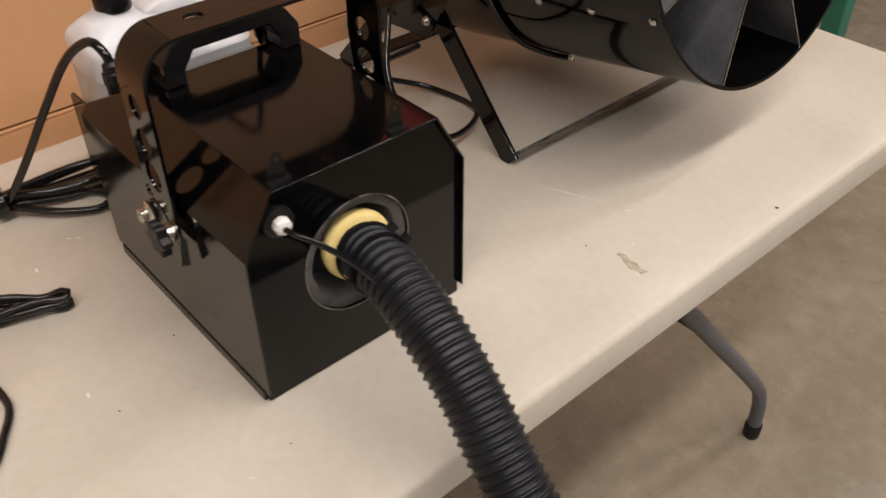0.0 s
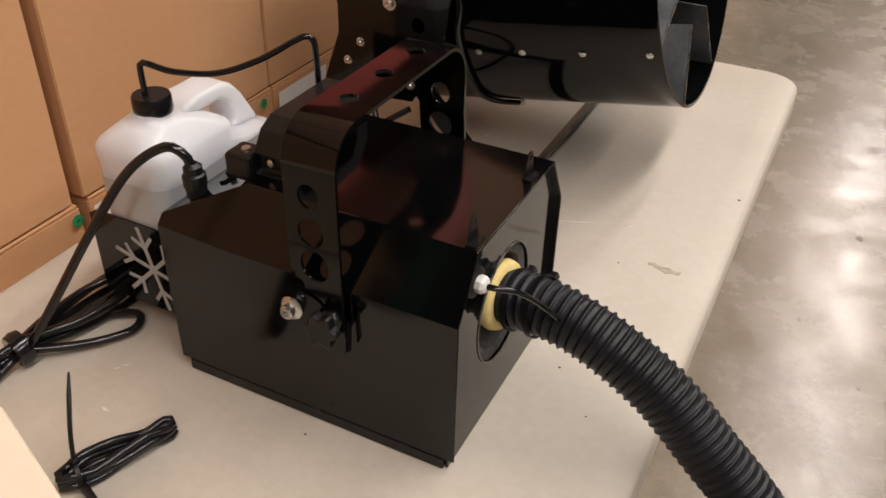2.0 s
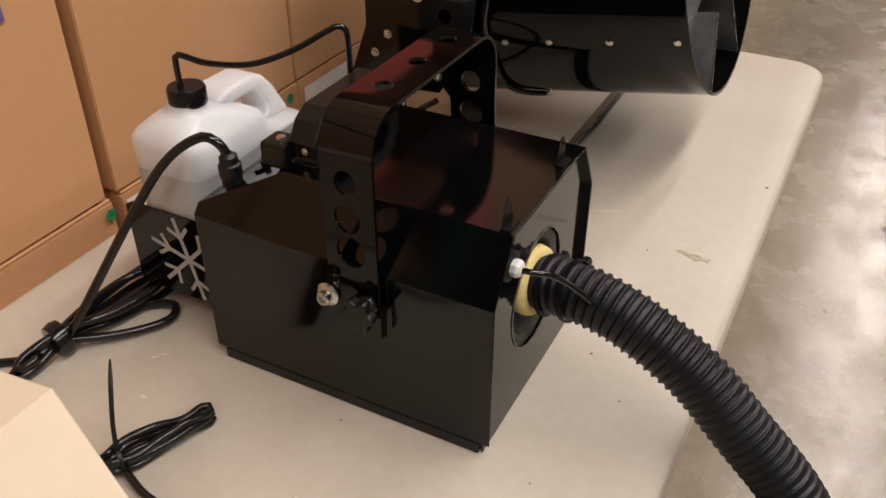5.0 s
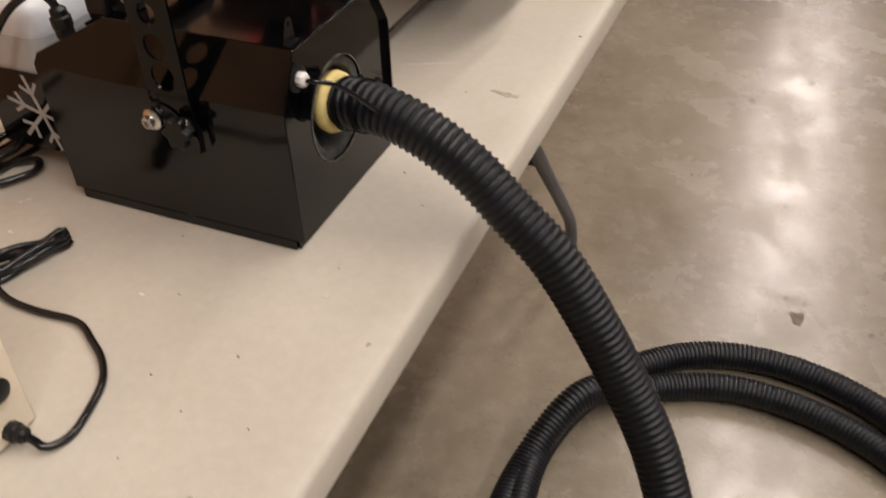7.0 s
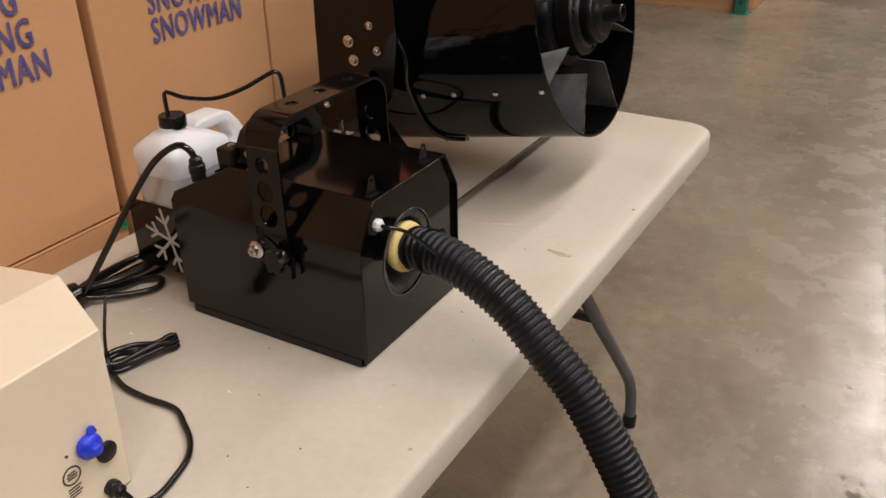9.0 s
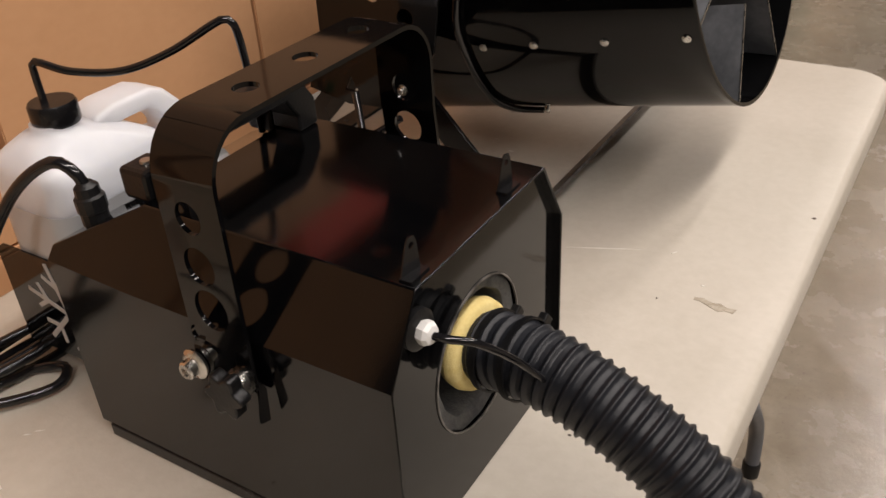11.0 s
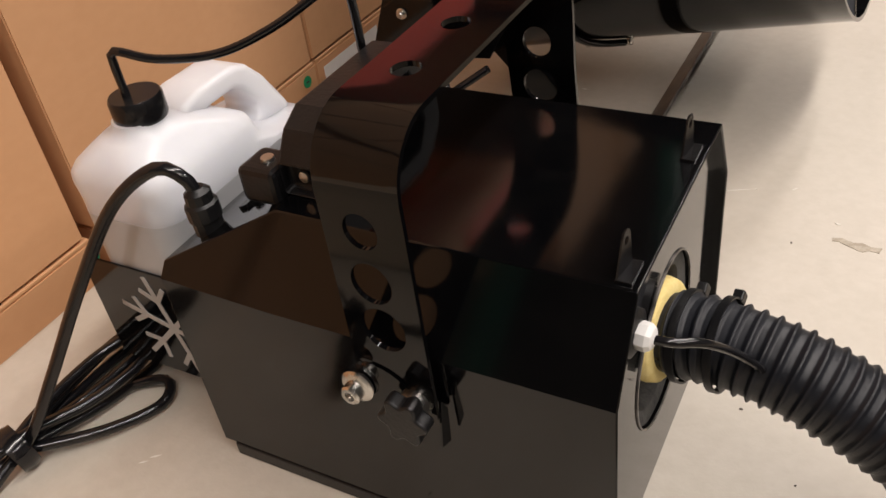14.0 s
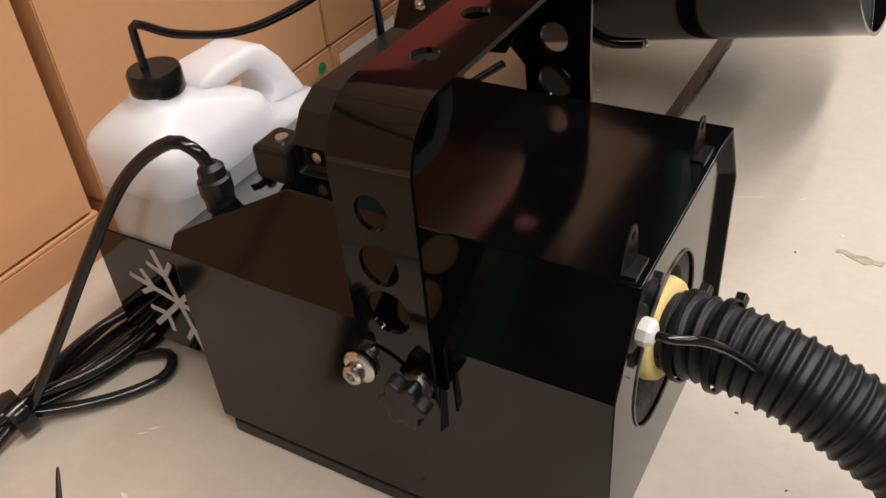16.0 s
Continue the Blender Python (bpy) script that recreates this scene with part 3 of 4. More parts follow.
def hose():
    """One long hose: out of the machine, over the table's edge, and in two loops on the floor."""
    h = thing("corrugated_hose", (0.42, 1.04, 0), "long black corrugated plastic hose hanging to two loops on the concrete", "hose")
    inv = h.matrix_world.inverted()
    r = 0.0292
    pts = list(HOSE_A)
    pts += [(0.363, 0.678, 0.209), (0.372, 0.620, 0.075), (0.310, 0.640, 0.034)]
    # two flat loops; the second lies nearer and crosses over the first
    for k in range(1, 29):
        a = radians(238 - 25 * k)
        first = k <= 14
        ccx, ccy, rx, ry = (0.436, 1.070, 0.388, 0.400) if first else (0.424, 1.000, 0.394, 0.372)
        rise = 0.056 if not first and (k in (18, 24, 25) or k > 26) else 0.0
        pts.append((ccx + rx * math.cos(a) + 0.010 * math.sin(3 * a), ccy + ry * math.sin(a), r + 0.001 + rise))
    bm = ribbed(pts, r - 0.0027, r, 0.0091, 20)
    bmesh.ops.transform(bm, matrix=inv, verts=bm.verts[:])
    part("hose_wall", bm, HOSE, h, smooth=True, angle=75)
    d = (Vector(HOSE_A[1]) - Vector(HOSE_A[0])).normalized()
    fo = inv @ axis_to(Vector(HOSE_A[0]) - d * 0.004, d)
    prof = [(0.020, -0.013), (0.0310, -0.013), (0.0345, -0.0105), (0.0360, -0.004), (0.0345, 0.002), (0.0315, 0.0045), (0.023, 0.0045)]
    part("foam_ring", lathe(prof, 40, fo), FOAM, h, "soft yellow foam sealing ring", smooth=True, angle=60)
    for s in (0.012, 0.036):
        c = inv @ axis_to(Vector(HOSE_A[0]) + d * s, d)
        part("cable_tie", lathe([(r + 0.0005, -0.0025), (r + 0.002, -0.0025), (r + 0.002, 0.0025), (r + 0.0005, 0.0025)], 36, c), PLASTIC, h, "black cable tie round the hose", smooth=True)
        part("tie_head", box(-0.0045, 0.0045, -0.004, 0.004, -0.0035, 0.0035), PLASTIC, h, bevel=0.001).matrix_local = c @ Matrix.Rotation(radians(-60 - 20 * s), 4, "Z") @ pose(0, r + 0.004, 0)
    return h


hose()


# ---------------------------------------------------------------- jug in its tray
def jug_tray(mach):
    """Open sheet-metal tray fixed to the machine's rear wall; it holds the jug clear of the table."""
    inv = mach.matrix_world.inverted()
    x0, x1, y0, y1, zb, zt = -0.592, -0.4625, 0.745, 0.962, 0.774, 0.882

    def tp(name, bm, mat, parent, label=""):
        return part(name, edge_in(bm, inv), mat, parent, label)
    t = tp("jug_tray", box(x0, x1, y0, y1, zb, zb + 0.002), GLOSS, mach, "black sheet-metal jug tray with a pale snowflake on its side")
    # near side plate; the snowflake's pale grey stands in for light through a cut-out
    ring = []
    c, L, w = (-0.513, 0.827), 0.052, 0.0024
    for i in range(6):
        a = radians(104 + 60 * i)
        d = Vector((math.cos(a), math.sin(a)))
        n = Vector((-d.y, d.x))

        def on(q0, q1):
            p = Vector(c) + d * q0 + n * q1
            return (p.x, p.y)
        side = [on(0.0048, -w), on(0.026, -w), on(0.0375, -w - 0.0130), on(0.0410, -w - 0.0105), on(0.032, -w), on(L, -w)]
        ring += side + [on(L, w), on(0.032, w), on(0.0410, w + 0.0105), on(0.0375, w + 0.0130), on(0.026, w), on(0.0048, w)]
    m = Matrix(((1, 0, 0, 0), (0, 0, -1, y0), (0, 1, 0, 0), (0, 0, 0, 1)))
    tp("side_plate", slab([(x0, zb), (x1, zb), (x1, zt), (x0 + 0.010, zt), (x0, zt - 0.006)], 0.002, None, m), GLOSS, t)
    tp("snowflake_emblem", slab(ring, 0.0006, None, Matrix.Translation((0, -0.002, 0)) @ m), FLAKELIGHT, t, "pale grey raised snowflake standing in for light through a cut-out")
    tp("side_plate", slab([(x0, zb), (x1, zb), (x1, zt), (x0, zt)], 0.002, None, Matrix.Translation((0, y1 - y0, 0)) @ m), GLOSS, t)
    tp("end_plate", box(x0, x0 + 0.002, y0 + 0.002, y1 - 0.002, zb + 0.002, zb + 0.07), GLOSS, t)
    return t


jug_tray(BLACK)


def jug():
    j = thing("liquid_jug", (-0.529, 0.842, 0.7765), "translucent white plastic jug with loop handle, part full", "jug")

    def jp(bm):
        for v in bm.verts:
            v.co = (v.co.x * 0.84, v.co.y * 0.84, v.co.z * 0.855)
        return bm

    # body: rounded block drawn in rings from foot to neck
    def ring(z, hx, hy, r, cy=0.0, cx=0.0, n=7):
        return [(x + cx, y + cy, z) for x, y in round_rect(-hx, hx, -hy, hy, r, n)]
    rows = [(0.0, 0.046, 0.100, 0.030, 0, 0), (0.004, 0.053, 0.110, 0.030, 0, 0), (0.02, 0.057, 0.114, 0.028, 0, 0), (0.162, 0.057, 0.114, 0.027, 0, 0), (0.176, 0.057, 0.114, 0.027, 0, 0), (0.181, 0.0568, 0.092, 0.026, -0.0215, 0),
            (0.190, 0.0566, 0.077, 0.026, -0.0365, 0), (0.206, 0.0570, 0.0735, 0.023, -0.0405, 0), (0.2140, 0.0555, 0.0715, 0.023, -0.0420, 0), (0.2215, 0.0500, 0.0645, 0.024, -0.0470, 0), (0.2325, 0.0390, 0.0500, 0.025, -0.0535, 0.002),
            (0.2415, 0.0300, 0.034, 0.026, -0.0605, 0.004), (0.2460, 0.0225, 0.0225, 0.0224, -0.061, 0.004), (0.252, 0.0215, 0.0215, 0.0214, -0.061, 0.004)]

    def body(lo, hi, extra=0.0):
        bm = bmesh.new()
        rings = [[bm.verts.new(p) for p in ring(z, hx + extra, hy + extra, r + extra, cy, cx)] for z, hx, hy, r, cy, cx in rows if lo <= z <= hi]
        for a, b in zip(rings, rings[1:]):
            for i in range(len(a)):
                k = (i + 1) % len(a)
                bm.faces.new((a[i], a[k], b[k], b[i]))
        bm.faces.new(rings[0][::-1])
        bm.faces.new(rings[-1])
        return bm
    part("body", jp(body(0.0, 1.0)), JUG, j, smooth=True, angle=62)
    part("filled_level", jp(body(0.0, 0.176, 0.0003)), LIQUID, j, "liquid showing through the lower half", smooth=True, angle=60)
    # flat-sided loop handle from the neck block over to a broad root at the back
    loop = [(-0.058, 0.160), (-0.056, 0.205), (-0.040, 0.230), (-0.022, 0.2445), (0.000, 0.2495), (0.048, 0.2490), (0.066, 0.242), (0.085, 0.222), (0.109, 0.184), (0.1135, 0.168), (0.1135, 0.140), (0.0, 0.135)]
    eye = [(-0.010, 0.192), (-0.010, 0.214), (-0.003, 0.2255), (0.006, 0.2285), (0.040, 0.2285), (0.051, 0.223), (0.069, 0.200), (0.068, 0.189), (0.056, 0.183), (0.002, 0.184)]
    mh = Matrix(((0, 0, 1, -0.025), (1, 0, 0, 0), (0, 1, 0, 0), (0, 0, 0, 1)))
    h = holed(loop, [eye], 0.050, mh)
    part("handle", jp(h), JUG, j, smooth=True, angle=80, bevel=0.012, seg=5)
    inv = j.matrix_world.inverted()
    capm = inv @ pose(-0.5245, 0.795, 0.989)
    part("cap", lathe([(0, 0), (0.0190, 0), (0.0200, 0.002), (0.0200, 0.0165), (0.0186, 0.019), (0, 0.019)], 40, capm), SATIN, j, "black ribbed screw cap", smooth=True, angle=35)
    tp = along([inv @ Vector(p) for p in ((-0.5265, 0.790, 1.004), (-0.5270, 0.790, 1.036), (-0.5225, 0.791, 1.043), (-0.495, 0.800, 1.036), (-0.455, 0.818, 1.036), (-0.418, 0.838, 1.050), (-0.386, 0.858, 1.070), (-0.377, 0.864, 1.073), (-0.373, 0.868, 1.063), (-0.380, 0.880, 1.015), (-0.390, 0.893, 0.966))], 0.006)
    part("supply_tube", tube(tp, 0.0032, 12), RUBBER, j, "shiny black supply tube from the cap", smooth=True)
    return j


jug()


# ---------------------------------------------------------------- cords
def cord(name, pts, r, label, extra=None, step=0.008):
    c = thing(name, (pts[0][0], pts[0][1], TT), label, "cable")
    inv = c.matrix_world.inverted()
    part("cable", tube(along([inv @ Vector(p) for p in pts], step), r, 10), RUBBER, c, smooth=True)
    return c, inv


def power_cord():
    z = TT + 0.005
    pts = [(-0.437, 0.748, 0.965), (-0.444, 0.745, 0.984), (-0.462, 0.738, 0.990), (-0.497, 0.722, 0.962), (-0.535, 0.698, 0.900), (-0.572, 0.670, 0.828), (-0.597, 0.646, 0.776)]
    # wide loops that all pass through the wrap
    ax, ay = 0.13, 0.99                     # along the bundle
    nx, ny = 0.99, -0.13                    # across it
    for k in range(4):
        spread = (0.022, 0.026, 0.018, 0.024)[k]
        reach = (0.162, 0.112, 0.155, 0.132)[k]
        lift = (0.0, 0.0, 0.012, 0.019)[k]
        side = (-0.010, 0.040, -0.020, 0.000)[k]
        for u, w, dz in ((0.02, 0.0, 0.010), (0.35, -0.7, 0.004), (0.75, -1.0, 0.0), (1.0, -0.45, 0.002), (1.04, 0.25, 0.004), (0.85, 0.95, 0.002), (0.45, 0.8, 0.004), (0.05, 0.1, 0.010), (-0.30, -0.25, 0.004), (-0.42, 0.1, 0.0), (-0.25, 0.35, 0.004)):
            if u < 0 and k % 3:
                continue
            s_, t_ = reach * u, spread * w + side * max(u, 0.0)
            pts.append((-0.612 + ax * s_ + nx * t_, 0.634 + ay * s_ + ny * t_, z + lift * (0.5 + 0.5 * u) + dz + 0.0012 * k))
    pts += [(-0.632, 0.602, z), (-0.668, 0.572, z), (-0.690, 0.530, z), (-0.700, 0.470, z)]
    c, inv = cord("power_cord", pts, 0.0049, "black power cord gathered in flat loops on the table")
    part("cord_tie", lathe([(0.011, -0.008), (0.019, -0.008), (0.021, 0.0), (0.019, 0.008), (0.011, 0.008)], 18, inv @ axis_to((-0.612, 0.632, z + 0.0155), (0.2, 0.95, 0.15))), RUBBER, c, "twisted black wrap round the loops", smooth=True)
    return c


power_cord()


def tied_cord():
    z = TT + 0.0046
    pts = [(-0.238, 0.381, 0.756), (-0.224, 0.382, 0.752), (-0.212, 0.383, z + 0.002), (-0.203, 0.403, z), (-0.209, 0.436, z), (-0.220, 0.466, z), (-0.240, 0.489, z), (-0.266, 0.506, z), (-0.300, 0.523, z), (-0.350, 0.521, z), (-0.392, 0.524, z), (-0.430, 0.535, z + 0.004)]
    for k in range(37):
        a = radians(180 + 30 * k)
        u = 0.5 + 0.5 * math.cos(a)
        w = 0.0080 + 0.0025 * math.sin(k * 1.3)
        px = -0.440 + 0.040 * u - w * math.sin(a) * 0.92
        py = 0.524 + 0.104 * u + w * math.sin(a) * 0.38
        pts.append((px, py, z + 0.002 + 0.0062 * (k // 11) + 0.0025 * math.sin(k * 2.1)))
    c, inv = cord("tied_cord", pts, 0.0040, "black power cord tied in a tight bundle with a cable tie", step=0.006)
    tp = Vector((-0.436, 0.540, z + 0.0095))
    part("tie_loop", lathe([(0.0130, -0.002), (0.0143, -0.002), (0.0143, 0.002), (0.0130, 0.002)], 24, inv @ axis_to(tp, (0.5, 0.85, 0.0))), PLASTIC, c, smooth=True)
    part("tie_head", box(-0.0035, 0.0035, -0.0035, 0.0035, -0.0035, 0.0035), PLASTIC, c, bevel=0.0008).matrix_local = inv @ Matrix.Translation(tp + Vector((0, 0, 0.0148)))
    tail = along([tp + Vector((0, 0, 0.0148)), tp + Vector((-0.003, 0.006, 0.040)), tp + Vector((-0.012, 0.020, 0.064)), tp + Vector((-0.026, 0.038, 0.082))], 0.008)
    bm = tube([inv @ p for p in tail], [0.0022] * (len(tail) - 3) + [0.0018, 0.0014, 0.0008], 8)
    part("tie_tail", bm, PLASTIC, c, "long loose end of the cable tie", smooth=True)
    return c


tied_cord()


# ---------------------------------------------------------------- beige machine
def beige_machine():
    b = thing("snow_machine_beige", (-0.42, 0.27, TT), "beige enamelled sheet-metal machine with a blue valve, on the table", "machine")
    inv = b.matrix_world.inverted()
    xe, ya = -0.248, 0.08
    # rows across the body: x, far end, top
    rows = [(xe, 0.412, 0.942), (-0.351, 0.450, 0.958), (-0.600, 0.460, 0.914)]
    bm = bmesh.new()
    loops = [[bm.verts.new((x, y, z)) for x, y, z in ((x, ya, TT + 0.004), (x, ya, zt), (x, yf, zt), (x, yf - 0.004, TT + 0.004))] for x, yf, zt in rows]
    for p, q in zip(loops, loops[1:]):
        for i in range(4):
            j = (i + 1) % 4
            bm.faces.new((p[i], p[j], q[j], q[i]))
    bm.faces.new(loops[0])
    bm.faces.new(loops[-1][::-1])
    part("shell", edge_in(bm, inv), BEIGE, b, bevel=0.002, smooth=True, angle=14)
    part("base_plate", edge_in(box(-0.594, xe - 0.006, ya + 0.004, 0.402, TT, TT + 0.0045), inv), SATIN, b)

    def on(y, z):
        return inv @ axis_to((xe, y - 0.016, z - 0.006), (1, 0, 0)) @ Matrix.Scale(0.80, 4)
    vm = on(0.382, 0.832)
    part("valve_body", lathe([(0, 0), (0.0150, 0), (0.0175, 0.003), (0.0180, 0.009), (0.0150, 0.014), (0.0090, 0.017), (0.0075, 0.024), (0.0055, 0.026), (0, 0.026)], 28, vm), BLUE, b, "bright blue plastic valve", smooth=True, angle=50)
    part("valve_lever", slab(round_rect(-0.0055, 0.0055, 0.006, 0.0285, 0.0045), 0.005, None, vm @ pose(0, 0, 0.004, 0, 0, -20)), BLUE, b, bevel=0.001)
    part("plug_cap", lathe([(0, 0), (0.0155, 0), (0.0155, 0.003), (0.012, 0.0065), (0, 0.008)], 24, on(0.402, 0.808)), PLASTIC, b, smooth=True)
    part("cord_gland", lathe([(0, 0), (0.012, 0), (0.012, 0.010), (0.010, 0.012), (0.010, 0.020), (0.006, 0.024), (0, 0.024)], 10, on(0.397, 0.762)), PLASTIC, b, smooth=True, angle=28)
    # approval mark as a plain ring with bars under it
    part("approval_mark", lathe([(0.0118, 0.0004), (0.0140, 0.0004), (0.0140, 0.0008), (0.0118, 0.0008), (0.0118, 0.0004)], 28, on(0.358, 0.809)), INK, b)
    for k, (w, dz) in enumerate(((0.016, 0.0), (0.014, -0.006), (0.012, 0.006))):
        part("mark_bar", box(-w / 2, w / 2, -0.0011, 0.0011, 0.0004, 0.0008), INK, b).matrix_local = on(0.358, 0.809 + dz * 0.55)
    for k in range(4):
        part("mark_bar", box(-0.010, 0.010 - 0.003 * (k % 2), -0.0009, 0.0009, 0.0004, 0.0008), INK, b).matrix_local = on(0.358, 0.794 - 0.0035 * k)
    for y, z in ((0.396, 0.841), (0.358, 0.834)):
        part("rivet", lathe([(0, 0), (0.0022, 0), (0.002, 0.001), (0, 0.0013)], 10, on(y, z)), INK, b)
    return b


beige_machine()

# ---------------------------------------------------------------- blower
FC = Vector((-0.130, 1.4216, 1.0708))
PITCH = radians(10.08)
FA = Vector((math.cos(PITCH), 0, math.sin(PITCH)))
FS = Vector((0, 1, 0))
FU = FA.cross(FS)
FM = Matrix((FS, FU, FA)).transposed().to_4x4()
FM.translation = FC
FR = 0.2229


def blower():
    f = thing("blower", (-0.38, 1.42, TT), "large gloss black barrel blower tilted up on a bent steel stand", "blower")
    inv = f.matrix_world.inverted()

    def fp(name, bm, mat, label="", parent=None, **k):
        bmesh.ops.transform(bm, matrix=inv, verts=bm.verts[:])
        return part(name, bm, mat, parent or f, label, **k)

    def surf(al, ang, out=0.0):
        """A place on the barrel: along the axis from the lip, angle from the side towards up."""
        d = FS * math.cos(ang) + FU * math.sin(ang)
        return FC + FA * al + d * (FR + out), d
    L = 0.43
    fp("barrel", lathe([(FR, 0), (FR, -L), (FR - 0.012, -L - 0.012), (FR - 0.02, -L - 0.012), (FR - 0.003, -L + 0.01), (FR - 0.003, 0), (FR, 0)], 96, FM), GLOSS, smooth=True, angle=40)
    fp("lip", lathe([(FR + 0.0004, -0.001), (FR + 0.0008, 0.0012), (FR - 0.0035, 0.0012), (FR - 0.0035, -0.001), (FR + 0.0004, -0.001)], 96, FM), GLOSS, "thin painted front edge", smooth=True)
    # rivets along the seam and a second row below
    side = radians(204.2)
    for al in (-0.014, -0.100, -0.182, -0.245):
        p, d = surf(al, side)
        fp("rivet", lathe([(0, 0), (0.0048, 0), (0.0048, 0.001), (0.0032, 0.0016), (0.003, 0.0024), (0, 0.0028)], 16, axis_to(p, d)), STEEL, "bright steel rivet", smooth=True)
    for al, an in ((-0.240, radians(247)), (-0.300, radians(252))):
        p, d = surf(al, an)
        fp("stud", lathe([(0, -0.002), (0.004, -0.002), (0.004, 0.006), (0.0025, 0.008), (0, 0.008)], 12, axis_to(p, d)), STEEL, "bright steel stud under the barrel", smooth=True)
    # straightening vanes inside the mouth
    for ang in (202, 247, 292, 337, 22, 67, 112, 157):
        a = radians(ang)
        d = FS * math.cos(a) + FU * math.sin(a)
        t = FA.cross(d)
        tw = 0.35
        vs = []
        bm = bmesh.new()
        for al, rr in ((-0.002, FR - 0.0040), (-0.002, 0.112), (-0.150, 0.106), (-0.150, FR - 0.0040)):
            p = FC + FA * al + d * rr + t * (tw * (-al) * 0.6)
            vs.append((bm.verts.new(p - t * 0.0009), bm.verts.new(p + t * 0.0009)))
        bm.faces.new([v[0] for v in vs])
        bm.faces.new([v[1] for v in vs][::-1])
        for i in range(4):
            j = (i + 1) % 4
            bm.faces.new((vs[i][0], vs[j][0], vs[j][1], vs[i][1]))
        vane = fp("vane", bm, GALV, "dull galvanised steel vane")
        bm = bmesh.new()
        ring = []
        for rr in (FR - 0.0042, 0.1122):
            for al, th in ((-0.0019, -0.0011), (-0.0019, 0.0011), (-0.0008, 0.0011), (-0.0008, -0.0011)):
                ring.append(bm.verts.new(FC + FA * al + d * rr + t * th))
        for i in range(4):
            j = (i + 1) % 4
            bm.faces.new((ring[i], ring[j], ring[4 + j], ring[4 + i]))
        bm.faces.new(ring[:4])
        bm.faces.new(ring[4:][::-1])
        fp("vane_edge", bm, STEEL, "bright cut edge of the vane", vane)
    # hub, pulley discs and shaft
    HM = Matrix.Translation(FU * -0.010) @ FM
    fp("hub", lathe([(0, -0.26), (0.088, -0.26), (0.090, -0.245), (0.090, -0.055), (0.085, -0.045), (0.058, -0.042), (0, -0.042)], 48, HM), PLASTIC, "dark grey motor hub", smooth=True, angle=35)
    fp("hub_disc", lathe([(0, -0.042), (0.066, -0.042), (0.069, -0.039), (0.069, -0.012), (0.066, -0.008), (0.056, -0.006), (0.052, -0.001), (0, -0.001)], 48, HM), PLASTIC, smooth=True, angle=35)
    fp("hub_disc", lathe([(0, -0.001), (0.047, -0.001), (0.049, 0.002), (0.049, 0.017), (0.047, 0.020), (0.036, 0.022), (0.034, 0.028), (0, 0.028)], 48, HM), PLASTIC, smooth=True, angle=35)
    fp("shaft", lathe([(0, 0.028), (0.0150, 0.028), (0.0150, 0.058), (0.0132, 0.060), (0.0105, 0.060), (0.0105, 0.048), (0, 0.048)], 28, HM), PLASTIC, smooth=True, angle=35)
    for k in range(3):
        a = radians(40 + 120 * k)
        p = HM @ Vector((0.060 * math.cos(a), 0.060 * math.sin(a), -0.0085))
        fp("hub_screw", lathe([(0, 0), (0.0045, 0), (0.0045, 0.003), (0.0035, 0.004), (0, 0.004)], 12, axis_to(p, FA)), PLASTIC, smooth=True, angle=35)
    # rear fan cover
    fp("rear_cover", lathe([(FR - 0.012, -L - 0.011), (FR - 0.02, -L - 0.03), (0.12, -L - 0.035), (0.0, -L - 0.035)], 64, FM), SATIN, smooth=True)
    # stand: bent flat bar, foot across the table and two arms up to the pivots
    w = 0.0155
    xa, za = -0.283, TT + 0.003
    ya, yb = 1.172, 1.671
    xp, zp = -0.505, 0.985
    foot = box(-w, w, ya, yb, -0.002, 0.002)
    tilt = math.atan2(xa - xp, zp - za)
    bmesh.ops.transform(foot, matrix=Matrix.Translation((xa, 0, za + w * math.sin(tilt))) @ Matrix.Rotation(-tilt, 4, "Y"), verts=foot.verts[:])
    edge = box(w - 0.0002, w + 0.0006, ya + 0.004, yb - 0.004, -0.0016, 0.0016)
    bmesh.ops.transform(edge, matrix=Matrix.Translation((xa, 0, za + w * math.sin(tilt))) @ Matrix.Rotation(-tilt, 4, "Y"), verts=edge.verts[:])
    bar = fp("stand_foot", foot, PLASTIC, "flat black steel bar of the stand, tilted on its edge", bevel=0.0006)
    part("worn_edge", edge_in(edge, inv), CUT, bar, "edge of the bar worn to bare steel")
    for y, sgn in ((ya, 1), (yb - 0.005, -1)):
        d = Vector((xp - xa, 0, zp - za)).normalized()
        n = Vector((-d.z, 0, d.x))
        a0, a1 = Vector((xa, y, za)), Vector((xp, y, zp)) + d * 0.03
        bm = bmesh.new()
        c = [a0 + n * w, a0 - n * w, a1 - n * w, a1 + n * w]
        v0 = [bm.verts.new(p) for p in c]
        v1 = [bm.verts.new(p + Vector((0, 0.005, 0))) for p in c]
        bm.faces.new(v0)
        bm.faces.new(v1[::-1])
        for i in range(4):
            j = (i + 1) % 4
            bm.faces.new((v0[i], v0[j], v1[j], v1[i]))
        fp("stand_arm", bm, GLOSS, "flat black steel arm", bevel=0.0006)
        # rear leg of the stand
        bm = bmesh.new()
        e1 = Vector((-0.66, y + 0.006 * sgn, za))
        e0 = Vector((xp + 0.02, y + 0.006 * sgn, 0.93))
        dd = (e1 - e0).normalized()
        nn = Vector((-dd.z, 0, dd.x))
        c = [e0 + nn * w, e0 - nn * w, e1 - nn * w, e1 + nn * w]
        v0 = [bm.verts.new(p) for p in c]
        v1 = [bm.verts.new(p + Vector((0, 0.005, 0))) for p in c]
